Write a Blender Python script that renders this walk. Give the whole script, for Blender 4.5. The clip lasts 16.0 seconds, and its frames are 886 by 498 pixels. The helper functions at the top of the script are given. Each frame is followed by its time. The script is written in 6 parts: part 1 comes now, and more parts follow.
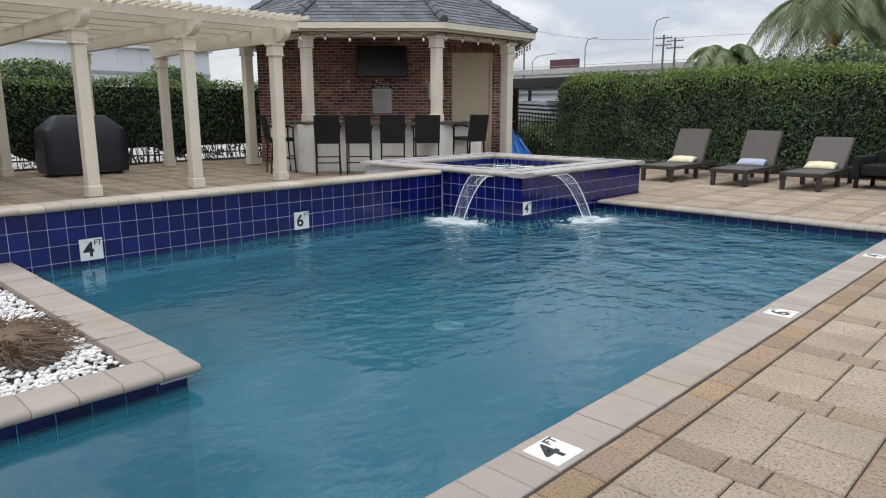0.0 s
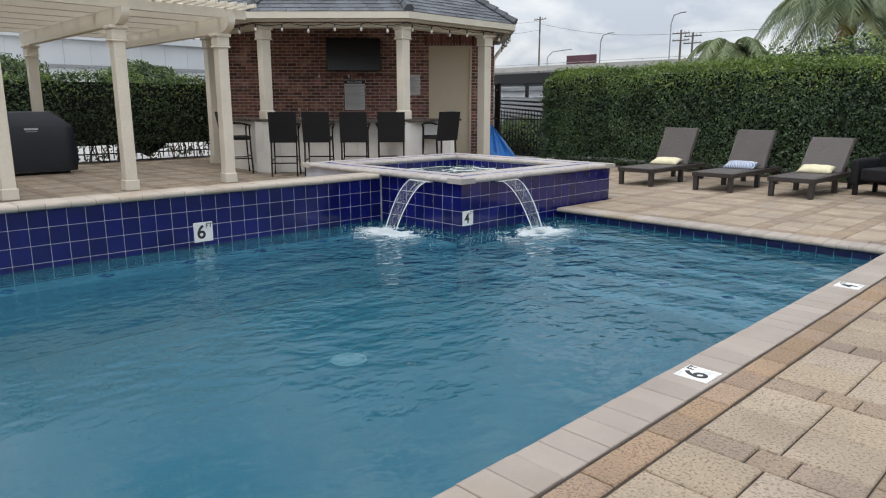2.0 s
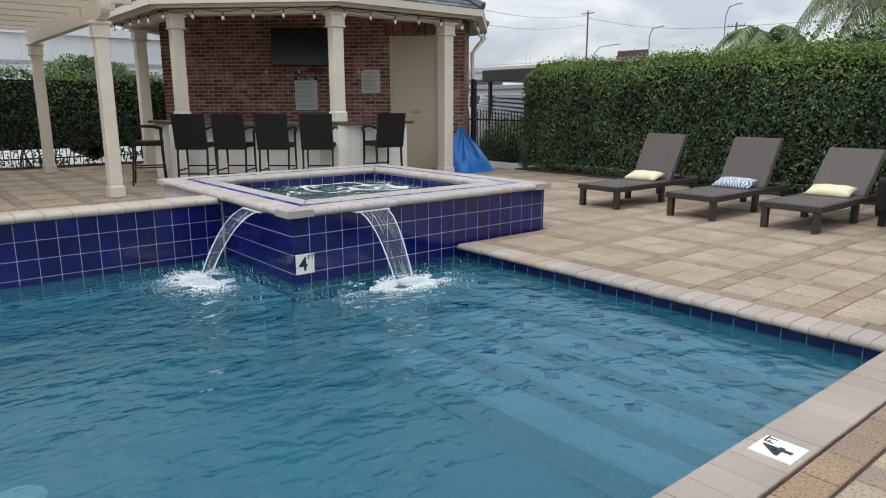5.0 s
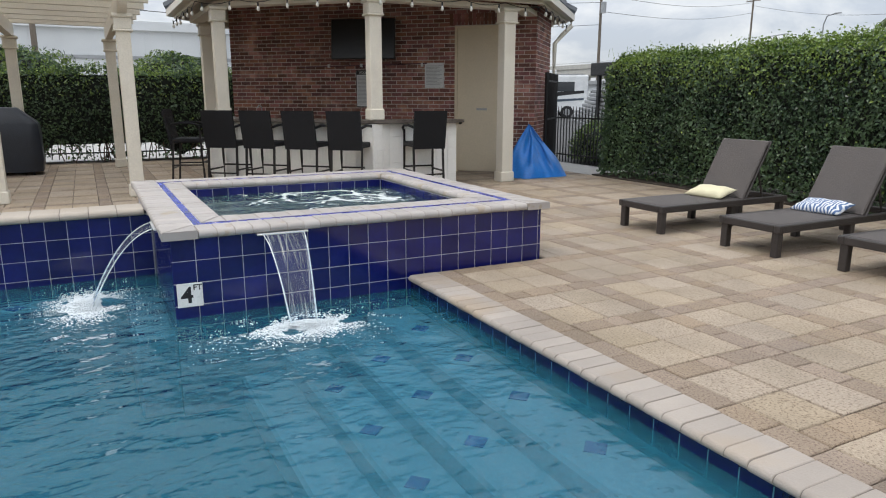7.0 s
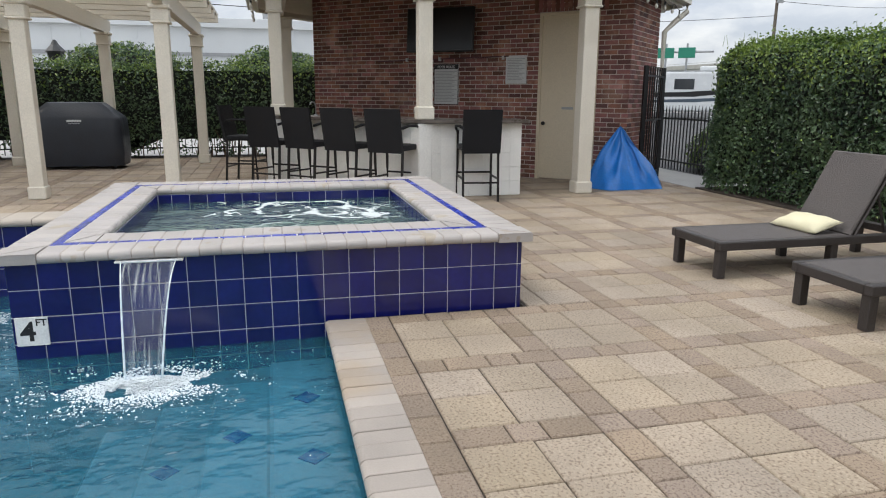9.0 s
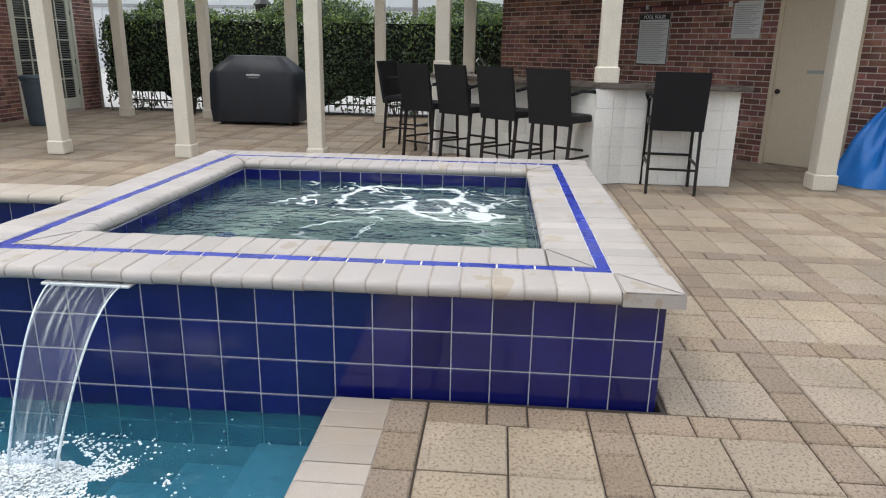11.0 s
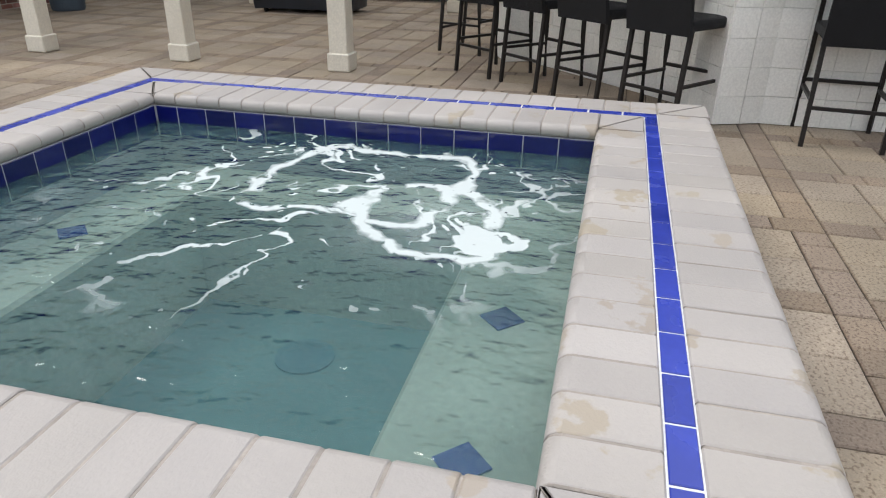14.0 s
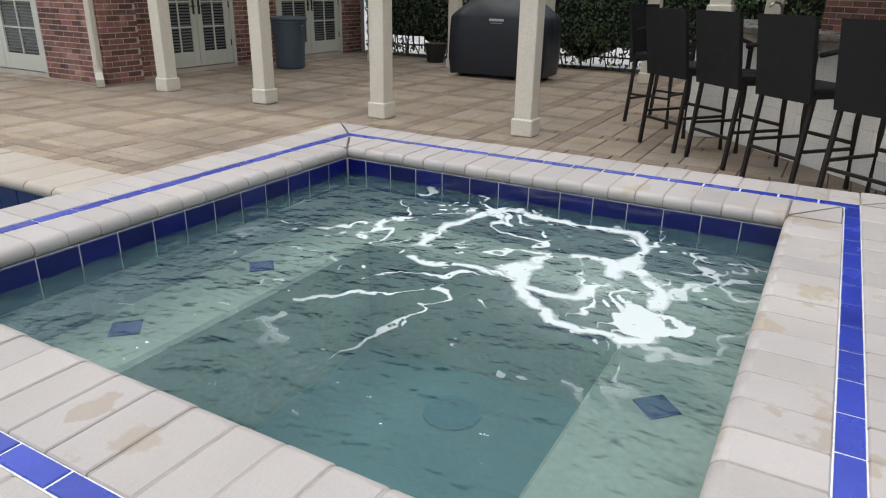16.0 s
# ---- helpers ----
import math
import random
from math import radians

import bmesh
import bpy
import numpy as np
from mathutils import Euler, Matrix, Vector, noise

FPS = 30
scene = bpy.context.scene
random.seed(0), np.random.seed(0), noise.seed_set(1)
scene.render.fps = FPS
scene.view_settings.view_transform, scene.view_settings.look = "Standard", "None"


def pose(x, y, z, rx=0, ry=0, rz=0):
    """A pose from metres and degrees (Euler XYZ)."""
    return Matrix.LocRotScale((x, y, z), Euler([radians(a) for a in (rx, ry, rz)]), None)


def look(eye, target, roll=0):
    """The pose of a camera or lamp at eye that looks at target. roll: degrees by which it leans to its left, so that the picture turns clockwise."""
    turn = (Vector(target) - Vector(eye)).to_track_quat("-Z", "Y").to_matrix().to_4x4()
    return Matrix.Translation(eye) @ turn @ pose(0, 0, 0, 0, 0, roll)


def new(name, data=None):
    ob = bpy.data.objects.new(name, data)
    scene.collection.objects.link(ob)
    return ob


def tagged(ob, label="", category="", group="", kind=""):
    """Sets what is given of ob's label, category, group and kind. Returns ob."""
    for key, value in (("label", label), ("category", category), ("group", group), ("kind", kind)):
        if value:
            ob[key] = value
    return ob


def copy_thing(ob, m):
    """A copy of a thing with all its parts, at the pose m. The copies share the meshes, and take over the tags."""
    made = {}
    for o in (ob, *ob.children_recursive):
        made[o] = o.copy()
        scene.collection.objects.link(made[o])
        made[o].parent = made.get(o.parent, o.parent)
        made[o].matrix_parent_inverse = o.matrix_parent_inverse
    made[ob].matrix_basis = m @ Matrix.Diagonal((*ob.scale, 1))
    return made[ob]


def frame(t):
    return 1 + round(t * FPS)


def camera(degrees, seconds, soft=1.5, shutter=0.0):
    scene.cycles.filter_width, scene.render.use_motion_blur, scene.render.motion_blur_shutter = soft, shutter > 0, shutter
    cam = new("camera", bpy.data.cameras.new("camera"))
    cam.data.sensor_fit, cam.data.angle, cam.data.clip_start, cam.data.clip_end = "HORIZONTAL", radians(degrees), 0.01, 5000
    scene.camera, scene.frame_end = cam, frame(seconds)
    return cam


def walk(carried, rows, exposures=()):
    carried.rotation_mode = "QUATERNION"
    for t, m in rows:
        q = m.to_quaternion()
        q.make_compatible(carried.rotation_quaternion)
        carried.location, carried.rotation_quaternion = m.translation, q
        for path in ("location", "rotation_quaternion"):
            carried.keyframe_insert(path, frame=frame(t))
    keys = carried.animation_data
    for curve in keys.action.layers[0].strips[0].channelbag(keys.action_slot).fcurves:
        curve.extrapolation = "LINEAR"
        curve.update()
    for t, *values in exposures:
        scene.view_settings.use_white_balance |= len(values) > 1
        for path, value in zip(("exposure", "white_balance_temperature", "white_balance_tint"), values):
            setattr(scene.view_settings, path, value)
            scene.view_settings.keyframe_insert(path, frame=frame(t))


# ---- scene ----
cam = camera(66.0, 16.0, soft=1.1)
PATH = [
    (0, (0.01, -0.033, 1.304), (-1.354, 1.374, 0.904), -0.1),
    (0.5, (0.048, 0.251, 1.278), (-1.32, 1.653, 0.876), -0.3),
    (1, (0.06, 0.561, 1.276), (-1.322, 1.951, 0.874), -0.2),
    (1.5, (0.02, 0.987, 1.311), (-1.377, 2.36, 0.905), -0.2),
    (2, (0.018, 1.434, 1.308), (-1.383, 2.801, 0.898), -0.0),
    (2.5, (-0.049, 1.897, 1.318), (-1.454, 3.259, 0.905), -0.0),
    (3, (-0.098, 2.373, 1.34), (-1.509, 3.729, 0.924), -0.1),
    (3.5, (-0.146, 2.877, 1.35), (-1.567, 4.221, 0.932), -0.1),
    (4, (-0.219, 3.373, 1.386), (-1.66, 4.695, 0.966), -0.1),
    (4.2, (-0.231, 3.575, 1.374), (-1.678, 4.89, 0.954), -0.1),
    (6.3, (-0.452, 5.758, 1.359), (-2.105, 6.801, 0.935), -0.0),
    (6.5, (-0.445, 5.982, 1.374), (-2.122, 6.985, 0.947), 0.0),
    (7, (-0.47, 6.524, 1.39), (-2.204, 7.421, 0.957), 0.1),
    (7.5, (-0.513, 7.059, 1.392), (-2.28, 7.887, 0.955), 0.0),
    (8, (-0.64, 7.551, 1.395), (-2.433, 8.317, 0.954), 0.2),
    (8.5, (-0.898, 8.028, 1.391), (-2.735, 8.682, 0.949), 0.3),
    (9, (-1.182, 8.433, 1.381), (-3.074, 8.908, 0.94), 0.4),
    (9.5, (-1.547, 8.777, 1.375), (-3.491, 8.937, 0.938), 0.7),
    (9.7, (-1.719, 8.892, 1.351), (-3.671, 8.902, 0.915), 0.7),
    (11.8, (-3.576, 9.517, 1.376), (-5.458, 9.271, 0.747), 1.2),
    (12, (-3.775, 9.561, 1.361), (-5.644, 9.221, 0.736), 1.0),
    (12.5, (-4.213, 9.611, 1.345), (-6.071, 9.217, 0.72), 0.8),
    (13, (-4.588, 9.632, 1.334), (-6.44, 9.207, 0.707), 0.8),
    (13.5, (-4.849, 9.642, 1.323), (-6.623, 9.207, 0.507), 0.6),
    (14, (-5.016, 9.616, 1.319), (-6.764, 9.191, 0.445), 0.8),
    (14.5, (-5.064, 9.627, 1.328), (-6.807, 9.197, 0.445), 0.7),
    (15, (-5.055, 9.654, 1.319), (-6.784, 9.093, 0.485), 1.5),
    (15.5, (-5.059, 9.641, 1.33), (-6.714, 8.784, 0.604), 1.5),
    (16, (-5.026, 9.642, 1.339), (-6.658, 8.735, 0.62), 1.1),
]
walk(cam, [(t, look(eye, target, roll)) for t, eye, target, roll in PATH],
     exposures=[(0, 0.17), (4.2, 0.18), (7, 0.25), (9.5, 0.31), (11.8, 0.46), (12.5, 0.52), (13, 0.37), (14.5, 0.22), (15.5, 0.20), (16, 0.22)])

# ---- world, sun, exposure ----
world = bpy.data.worlds.new("world")
scene.world = world
world.use_nodes = True
wt = world.node_tree
wt.nodes.clear()


def wnode(kind, **settings):
    n = wt.nodes.new(kind)
    for key, value in settings.items():
        n.inputs[key].default_value = value
    return n


sky = wt.nodes.new("ShaderNodeTexSky")
sky.sky_type, sky.sun_disc = "NISHITA", False
sky.sun_elevation, sky.sun_rotation = radians(59), radians(176)
coord = wt.nodes.new("ShaderNodeTexCoord")
squash = wnode("ShaderNodeMapping", Scale=(1.0, 1.0, 2.6))
wt.links.new(coord.outputs["Generated"], squash.inputs["Vector"])
billow = wnode("ShaderNodeTexNoise", Scale=4.2, Detail=8.0, Roughness=0.58, Distortion=0.5)
wt.links.new(squash.outputs["Vector"], billow.inputs["Vector"])
cloud_ramp = wt.nodes.new("ShaderNodeValToRGB")
cloud_ramp.color_ramp.elements[0].position, cloud_ramp.color_ramp.elements[0].color = 0.40, (4.7, 5.1, 5.8, 1)
cloud_ramp.color_ramp.elements[1].position, cloud_ramp.color_ramp.elements[1].color = 0.62, (7.6, 7.7, 7.8, 1)
wt.links.new(billow.outputs["Fac"], cloud_ramp.inputs["Fac"])
high_ramp = wt.nodes.new("ShaderNodeValToRGB")      # the cloud breaks up overhead
high_ramp.color_ramp.elements[0].position, high_ramp.color_ramp.elements[0].color = 0.43, (2.4, 2.9, 3.7, 1)
high_ramp.color_ramp.elements[1].position, high_ramp.color_ramp.elements[1].color = 0.58, (9.0, 9.1, 9.2, 1)
wt.links.new(billow.outputs["Fac"], high_ramp.inputs["Fac"])
# an overcast sky is brighter overhead than at the horizon
height = wt.nodes.new("ShaderNodeSeparateXYZ")
wt.links.new(coord.outputs["Generated"], height.inputs["Vector"])
lift = wt.nodes.new("ShaderNodeMapRange")
wt.links.new(height.outputs["Z"], lift.inputs[0])
lift.inputs[3].default_value, lift.inputs[4].default_value = 1.0, 3.0
upper = wt.nodes.new("ShaderNodeMapRange")
wt.links.new(height.outputs["Z"], upper.inputs[0])
upper.inputs[1].default_value, upper.inputs[2].default_value = 0.22, 0.45
clouds = wt.nodes.new("ShaderNodeMix")
clouds.data_type = "RGBA"
wt.links.new(upper.outputs[0], clouds.inputs[0])
wt.links.new(cloud_ramp.outputs["Color"], clouds.inputs[6])
wt.links.new(high_ramp.outputs["Color"], clouds.inputs[7])
dome = wt.nodes.new("ShaderNodeVectorMath")
dome.operation = "SCALE"
wt.links.new(clouds.outputs[2], dome.inputs[0])
wt.links.new(lift.outputs[0], dome.inputs["Scale"])
cover = wt.nodes.new("ShaderNodeMix")
cover.data_type = "RGBA"
cover.inputs[0].default_value = 0.86
wt.links.new(sky.outputs["Color"], cover.inputs[6])
wt.links.new(dome.outputs[0], cover.inputs[7])
back = wnode("ShaderNodeBackground", Strength=0.094)
wt.links.new(cover.outputs[2], back.inputs["Color"])
wout = wt.nodes.new("ShaderNodeOutputWorld")
wt.links.new(back.outputs["Background"], wout.inputs["Surface"])

sun_data = bpy.data.lights.new("sun", "SUN")
sun_data.energy, sun_data.angle, sun_data.color = 0.95, radians(14), (1.0, 0.95, 0.87)
sun = new("sun", sun_data)
sun.matrix_world = look((0.5, -6.6, 11.0), (0, 0, 0))


# ---- materials ----
class Shade:
    """A small node material, built link by link."""

    def __init__(self, name):
        self.mat = bpy.data.materials.new(name)
        self.mat.use_nodes = True
        self.tree = self.mat.node_tree
        self.bsdf = self.tree.nodes["Principled BSDF"]
        self.out = self.tree.nodes["Material Output"]

    def node(self, kind, **settings):
        n = self.tree.nodes.new(kind)
        for key, value in settings.items():
            n.inputs[key].default_value = value
        return n

    def link(self, a, b):
        self.tree.links.new(a, b)

    def place(self):
        return self.node("ShaderNodeNewGeometry").outputs["Position"]

    def noise(self, scale, detail=4.0, vector=None, stretch=None):
        n = self.node("ShaderNodeTexNoise", Scale=scale, Detail=detail)
        v = vector or self.place()
        if stretch:
            m = self.node("ShaderNodeMapping", Scale=stretch)
            self.link(v, m.inputs["Vector"])
            v = m.outputs["Vector"]
        self.link(v, n.inputs["Vector"])
        return n.outputs["Fac"]

    def remap(self, value, a, b, lo, hi):
        n = self.node("ShaderNodeMapRange")
        self.link(value, n.inputs[0])
        for i, v in enumerate((a, b, lo, hi)):
            n.inputs[1 + i].default_value = v
        return n.outputs[0]

    def mix(self, fac, a, b, blend="MIX"):
        n = self.node("ShaderNodeMix")
        n.data_type, n.blend_type = "RGBA", blend
        for socket, value in ((n.inputs[0], fac), (n.inputs[6], a), (n.inputs[7], b)):
            if isinstance(value, (int, float)):
                socket.default_value = value
            elif isinstance(value, tuple):
                socket.default_value = (*value, 1)
            else:
                self.link(value, socket)
        return n.outputs[2]

    def math(self, op, a, b):
        n = self.node("ShaderNodeMath")
        n.operation = op
        for socket, value in ((n.inputs[0], a), (n.inputs[1], b)):
            if isinstance(value, (int, float)):
                socket.default_value = value
            else:
                self.link(value, socket)
        return n.outputs[0]

    def bump(self, height, strength, distance=0.01):
        n = self.node("ShaderNodeBump", Strength=strength, Distance=distance)
        self.link(height, n.inputs["Height"])
        return n.outputs["Normal"]


def surface(name, col, rough=0.6, var=0.25, scale=3.0, bump=0.3, fine=90.0, metal=0.0, rand=0.0, island=False,
            second=None, second_at=0.6, pits=None, pit_scale=70.0, second_scale=0.55, grainy=0.35, wear=0.0, sharp=0.07, spec=0.5, stretch=None, hue=0.0):
    """A surface with a broad and a fine variation, a bump, and, if given, a second colour in patches and dark pits."""
    s = Shade(name)
    broad, grain = s.noise(scale, 5.0, stretch=stretch), s.noise(fine, 3.0, stretch=stretch)
    c = s.mix(s.remap(broad, 0.25, 0.75, 0, 1), tuple(v * (1 - var) for v in col), tuple(min(1, v * (1 + var)) for v in col))
    c = s.mix(s.remap(grain, 0.3, 0.7, 0.0, grainy), c, tuple(v * 0.6 for v in col))
    if second:
        patch = s.noise(scale * second_scale, 6.0)
        c = s.mix(s.remap(patch, second_at - sharp, second_at + sharp, 0, 1), c, second)
    if pits:
        dots = s.noise(pit_scale, 1.0)
        c = s.mix(s.remap(dots, 0.57, 0.62, 0, 0.75), c, pits)
        c = s.mix(s.remap(dots, 0.30, 0.38, 0.35, 0), c, tuple(min(1, v * 1.45) for v in col))
    if wear:
        c = s.mix(s.remap(s.noise(0.45, 6.0), 0.46, 0.66, 0.0, wear), c, tuple(v * 0.42 for v in col))
    if rand or hue:
        pick = (s.node("ShaderNodeNewGeometry").outputs["Random Per Island"] if island else s.node("ShaderNodeObjectInfo").outputs["Random"])
        h = s.node("ShaderNodeHueSaturation")
        s.link(c, h.inputs["Color"])
        s.link(s.remap(pick, 0, 1, 1 - rand, 1 + rand), h.inputs["Value"])
        if hue:
            other = s.math("FRACT", s.math("MULTIPLY", pick, 7.31), 0)
            s.link(s.remap(other, 0, 1, 0.5 - hue, 0.5 + hue), h.inputs["Hue"])
            s.link(s.remap(other, 0, 1, 0.9, 1.08), h.inputs["Saturation"])
        c = h.outputs["Color"]
    s.link(c, s.bsdf.inputs["Base Color"])
    s.bsdf.inputs["Metallic"].default_value = metal
    s.bsdf.inputs["Specular IOR Level"].default_value = spec
    s.link(s.remap(broad, 0.2, 0.8, max(0.02, rough - 0.12), min(1, rough + 0.12)), s.bsdf.inputs["Roughness"])
    if bump:
        s.link(s.bump(grain, bump), s.bsdf.inputs["Normal"])
    return s.mat


PAVER_BIG = dict(col=(0.43, 0.345, 0.255), rough=0.85, var=0.16, scale=2.4, bump=0.7, fine=210, rand=0.09, hue=0.003, grainy=0.5,
                 pits=(0.20, 0.145, 0.10), pit_scale=78, second=(0.33, 0.265, 0.19), second_at=0.62, wear=0.6)
PAVER_SMALL = dict(col=(0.335, 0.255, 0.185), rough=0.85, var=0.2, scale=2.4, bump=0.7, fine=210, rand=0.12, hue=0.004, grainy=0.5,
                   pits=(0.16, 0.11, 0.08), pit_scale=86, second=(0.27, 0.21, 0.16), second_at=0.64, wear=0.55)
M_big = surface("paver_light", **PAVER_BIG)
M_small = surface("paver_brown", **PAVER_SMALL)
M_big_far = surface("paver_light_joined", **PAVER_BIG, island=True)
M_small_far = surface("paver_brown_joined", **PAVER_SMALL, island=True)
PAVER_EDGE = dict(PAVER_SMALL, col=(0.37, 0.255, 0.165), wear=0.35)
M_edge = surface("paver_orange", **PAVER_EDGE)
M_edge_far = surface("paver_orange_joined", **PAVER_EDGE, island=True)
M_sand = surface("joint_sand", (0.055, 0.042, 0.032), 0.95, fine=60)
M_coping = surface("coping_stone", (0.335, 0.285, 0.245), 0.7, 0.14, 2.2, 0.3, 110, rand=0.07, second=(0.30, 0.25, 0.20), second_at=0.62, grainy=0.15)
M_spa_coping = surface("spa_coping_stone", (0.395, 0.357, 0.33), 0.5, 0.10, 2.0, 0.2, 120, rand=0.08, hue=0.006, second=(0.355, 0.30, 0.24), second_at=0.635, second_scale=2.6, sharp=0.012, grainy=0.08)
M_grout = surface("pale_grout", (0.44, 0.44, 0.49), 0.85, 0.15, 6)
M_tile = surface("cobalt_glazed_tile", (0.0055, 0.008, 0.10), 0.10, 0.28, 3.0, 0.06, 30, rand=0.22, spec=0.6)
# the cobalt tile again, darkened for the shade under the coping nose
M_tile_shaded = surface("cobalt_tile_shaded", (0.004, 0.006, 0.060), 0.14, 0.28, 3.0, 0.06, 30, rand=0.22)
M_strip = surface("cobalt_strip_tile", (0.027, 0.048, 0.34), 0.25, 0.2, 5.0, 0.05, 40, rand=0.15)
M_marker = surface("white_marker_tile", (0.78, 0.78, 0.76), 0.3, 0.06, 9)
M_ink = surface("black_ink", (0.012, 0.012, 0.014), 0.5, 0.1)
# one plaster: the light lost with depth is put into these two colours
M_plaster_depth_tint = surface("pool_plaster_depth_tint", (0.06, 0.20, 0.265), 0.7, 0.22, 1.1, 0.2, 40)
M_plaster_step = surface("pool_plaster_shallow_tint", (0.30, 0.44, 0.54), 0.7, 0.15, 1.5, 0.2, 40)
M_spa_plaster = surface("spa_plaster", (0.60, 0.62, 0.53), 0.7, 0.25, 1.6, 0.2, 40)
# same plaster as the benches; light lost in the depth is in this colour
M_spa_depth_tint = surface("spa_plaster_depth_tint", (0.13, 0.26, 0.28), 0.7, 0.25, 1.6, 0.2, 40)
M_cream = surface("cream_paint", (0.74, 0.68, 0.57), 0.5, 0.06, 2.0, 0.08, 60, second=(0.62, 0.56, 0.46), second_at=0.68)
M_cream_door = surface("cream_door_paint", (0.62, 0.53, 0.39), 0.55, 0.06, 1.5, 0.06, 60)
M_white_stucco = surface("bar_white_stucco", (0.86, 0.84, 0.79), 0.75, 0.08, 3.0, 0.3, 160)
M_bar_tile = surface("bar_white_tile", (0.86, 0.84, 0.79), 0.45, 0.06, 3.0, 0.1, 60, rand=0.02)
M_counter = surface("bar_counter_stone", (0.12, 0.10, 0.085), 0.3, 0.35, 9.0, 0.05, 70)
BRICK = dict(col=(0.205, 0.086, 0.070), rough=0.85, var=0.3, scale=5.0, bump=0.5, fine=110, rand=0.5, hue=0.018, second=(0.36, 0.19, 0.15), second_at=0.62)
M_brick = surface("brick_red", **BRICK)
M_brick_far = surface("brick_red_joined", **BRICK, island=True)
M_mortar = surface("mortar", (0.52, 0.46, 0.41), 0.9, 0.15, 5.0, 0.4, 90)
M_shingle = surface("slate_shingle", (0.115, 0.125, 0.14), 0.75, 0.25, 3.0, 0.5, 90, rand=0.3, island=True)
M_gutter = surface("gutter_paint", (0.66, 0.61, 0.51), 0.4, 0.05)
M_wicker = surface("black_wicker", (0.012, 0.012, 0.014), 0.6, 0.3, 6.0, 0.9, 220, spec=0.25)
M_dark_frame = surface("dark_bronze_frame", (0.016, 0.013, 0.012), 0.45, 0.2, 8.0, 0.1, 80, spec=0.3)
M_lounge = surface("brown_resin_weave", (0.036, 0.029, 0.026), 0.45, 0.2, 5.0, 0.6, 150)
M_sling = surface("grey_brown_sling", (0.105, 0.090, 0.083), 0.6, 0.15, 5.0, 0.8, 260)
M_pillow = surface("cream_cushion", (0.72, 0.66, 0.45), 0.9, 0.08, 6.0, 0.4, 200)
M_tarp = surface("blue_tarp", (0.012, 0.17, 0.56), 0.38, 0.15, 3.0, 0.2, 30)
M_cover = surface("black_grill_cover", (0.015, 0.019, 0.028), 0.45, 0.25, 4.0, 0.3, 40)
M_screen = surface("tv_screen", (0.008, 0.008, 0.010), 0.12, 0.1)
M_plastic = surface("black_plastic", (0.014, 0.014, 0.015), 0.4, 0.15)
M_sign = surface("sign_white", (0.62, 0.63, 0.63), 0.5, 0.05)
M_sign_grey = surface("sign_print_grey", (0.34, 0.35, 0.36), 0.6, 0.05)
M_iron = surface("black_iron", (0.012, 0.012, 0.013), 0.45, 0.2, 9.0)
M_bin = surface("slate_blue_bin", (0.060, 0.085, 0.115), 0.5, 0.12, 4.0)
M_glass_dark = surface("window_glass", (0.03, 0.035, 0.04), 0.06, 0.1, 2.0, 0, spec=0.8)
M_sage = surface("sage_door_paint", (0.60, 0.61, 0.53), 0.5, 0.06, 2.0, 0.05)
M_blind = surface("blind_slat", (0.13, 0.135, 0.13), 0.6, 0.06)
M_pebble = surface("white_pebble", (0.72, 0.71, 0.69), 0.6, 0.1, 9.0, 0.2, 60, rand=0.25, island=True)
M_soil = surface("dark_soil", (0.055, 0.042, 0.032), 0.95, 0.35, 6.0, 0.6, 40)
M_bark = surface("fibrous_stump", (0.13, 0.085, 0.055), 0.9, 0.4, 9.0, 0.7, 60)
M_concrete = surface("concrete", (0.40, 0.39, 0.37), 0.85, 0.15, 1.2, 0.3, 60)
M_asphalt = surface("asphalt", (0.075, 0.075, 0.075), 0.9, 0.2, 0.8, 0.4, 60)
M_grass = surface("rough_grass", (0.09, 0.12, 0.045), 0.9, 0.3, 1.5, 0.6, 40)
M_steel = surface("galvanised_steel", (0.40, 0.41, 0.42), 0.4, 0.12, 4.0, 0.05, metal=0.9)
M_white_wall = surface("white_metal_siding", (0.68, 0.70, 0.71), 0.55, 0.06, 0.3, 0.05)
M_white_van = surface("white_van_paint", (0.70, 0.72, 0.73), 0.25, 0.04, 1.0, 0)
M_wood_pole = surface("grey_wood_pole", (0.15, 0.125, 0.10), 0.9, 0.2, 5.0, 0.4, 40)
M_bulb = surface("clear_bulb", (0.70, 0.68, 0.62), 0.1, 0.05)
M_rust = surface("billboard_maroon", (0.10, 0.035, 0.05), 0.5, 0.3, 0.4)
M_green_sign = surface("road_sign_green", (0.02, 0.22, 0.14), 0.4, 0.05)
M_palm_dead = surface("palm_dry_frond", (0.42, 0.30, 0.06), 0.8, 0.25, 2.0)
M_palm_trunk = surface("palm_trunk", (0.16, 0.12, 0.09), 0.9, 0.3, 6.0, 0.6)


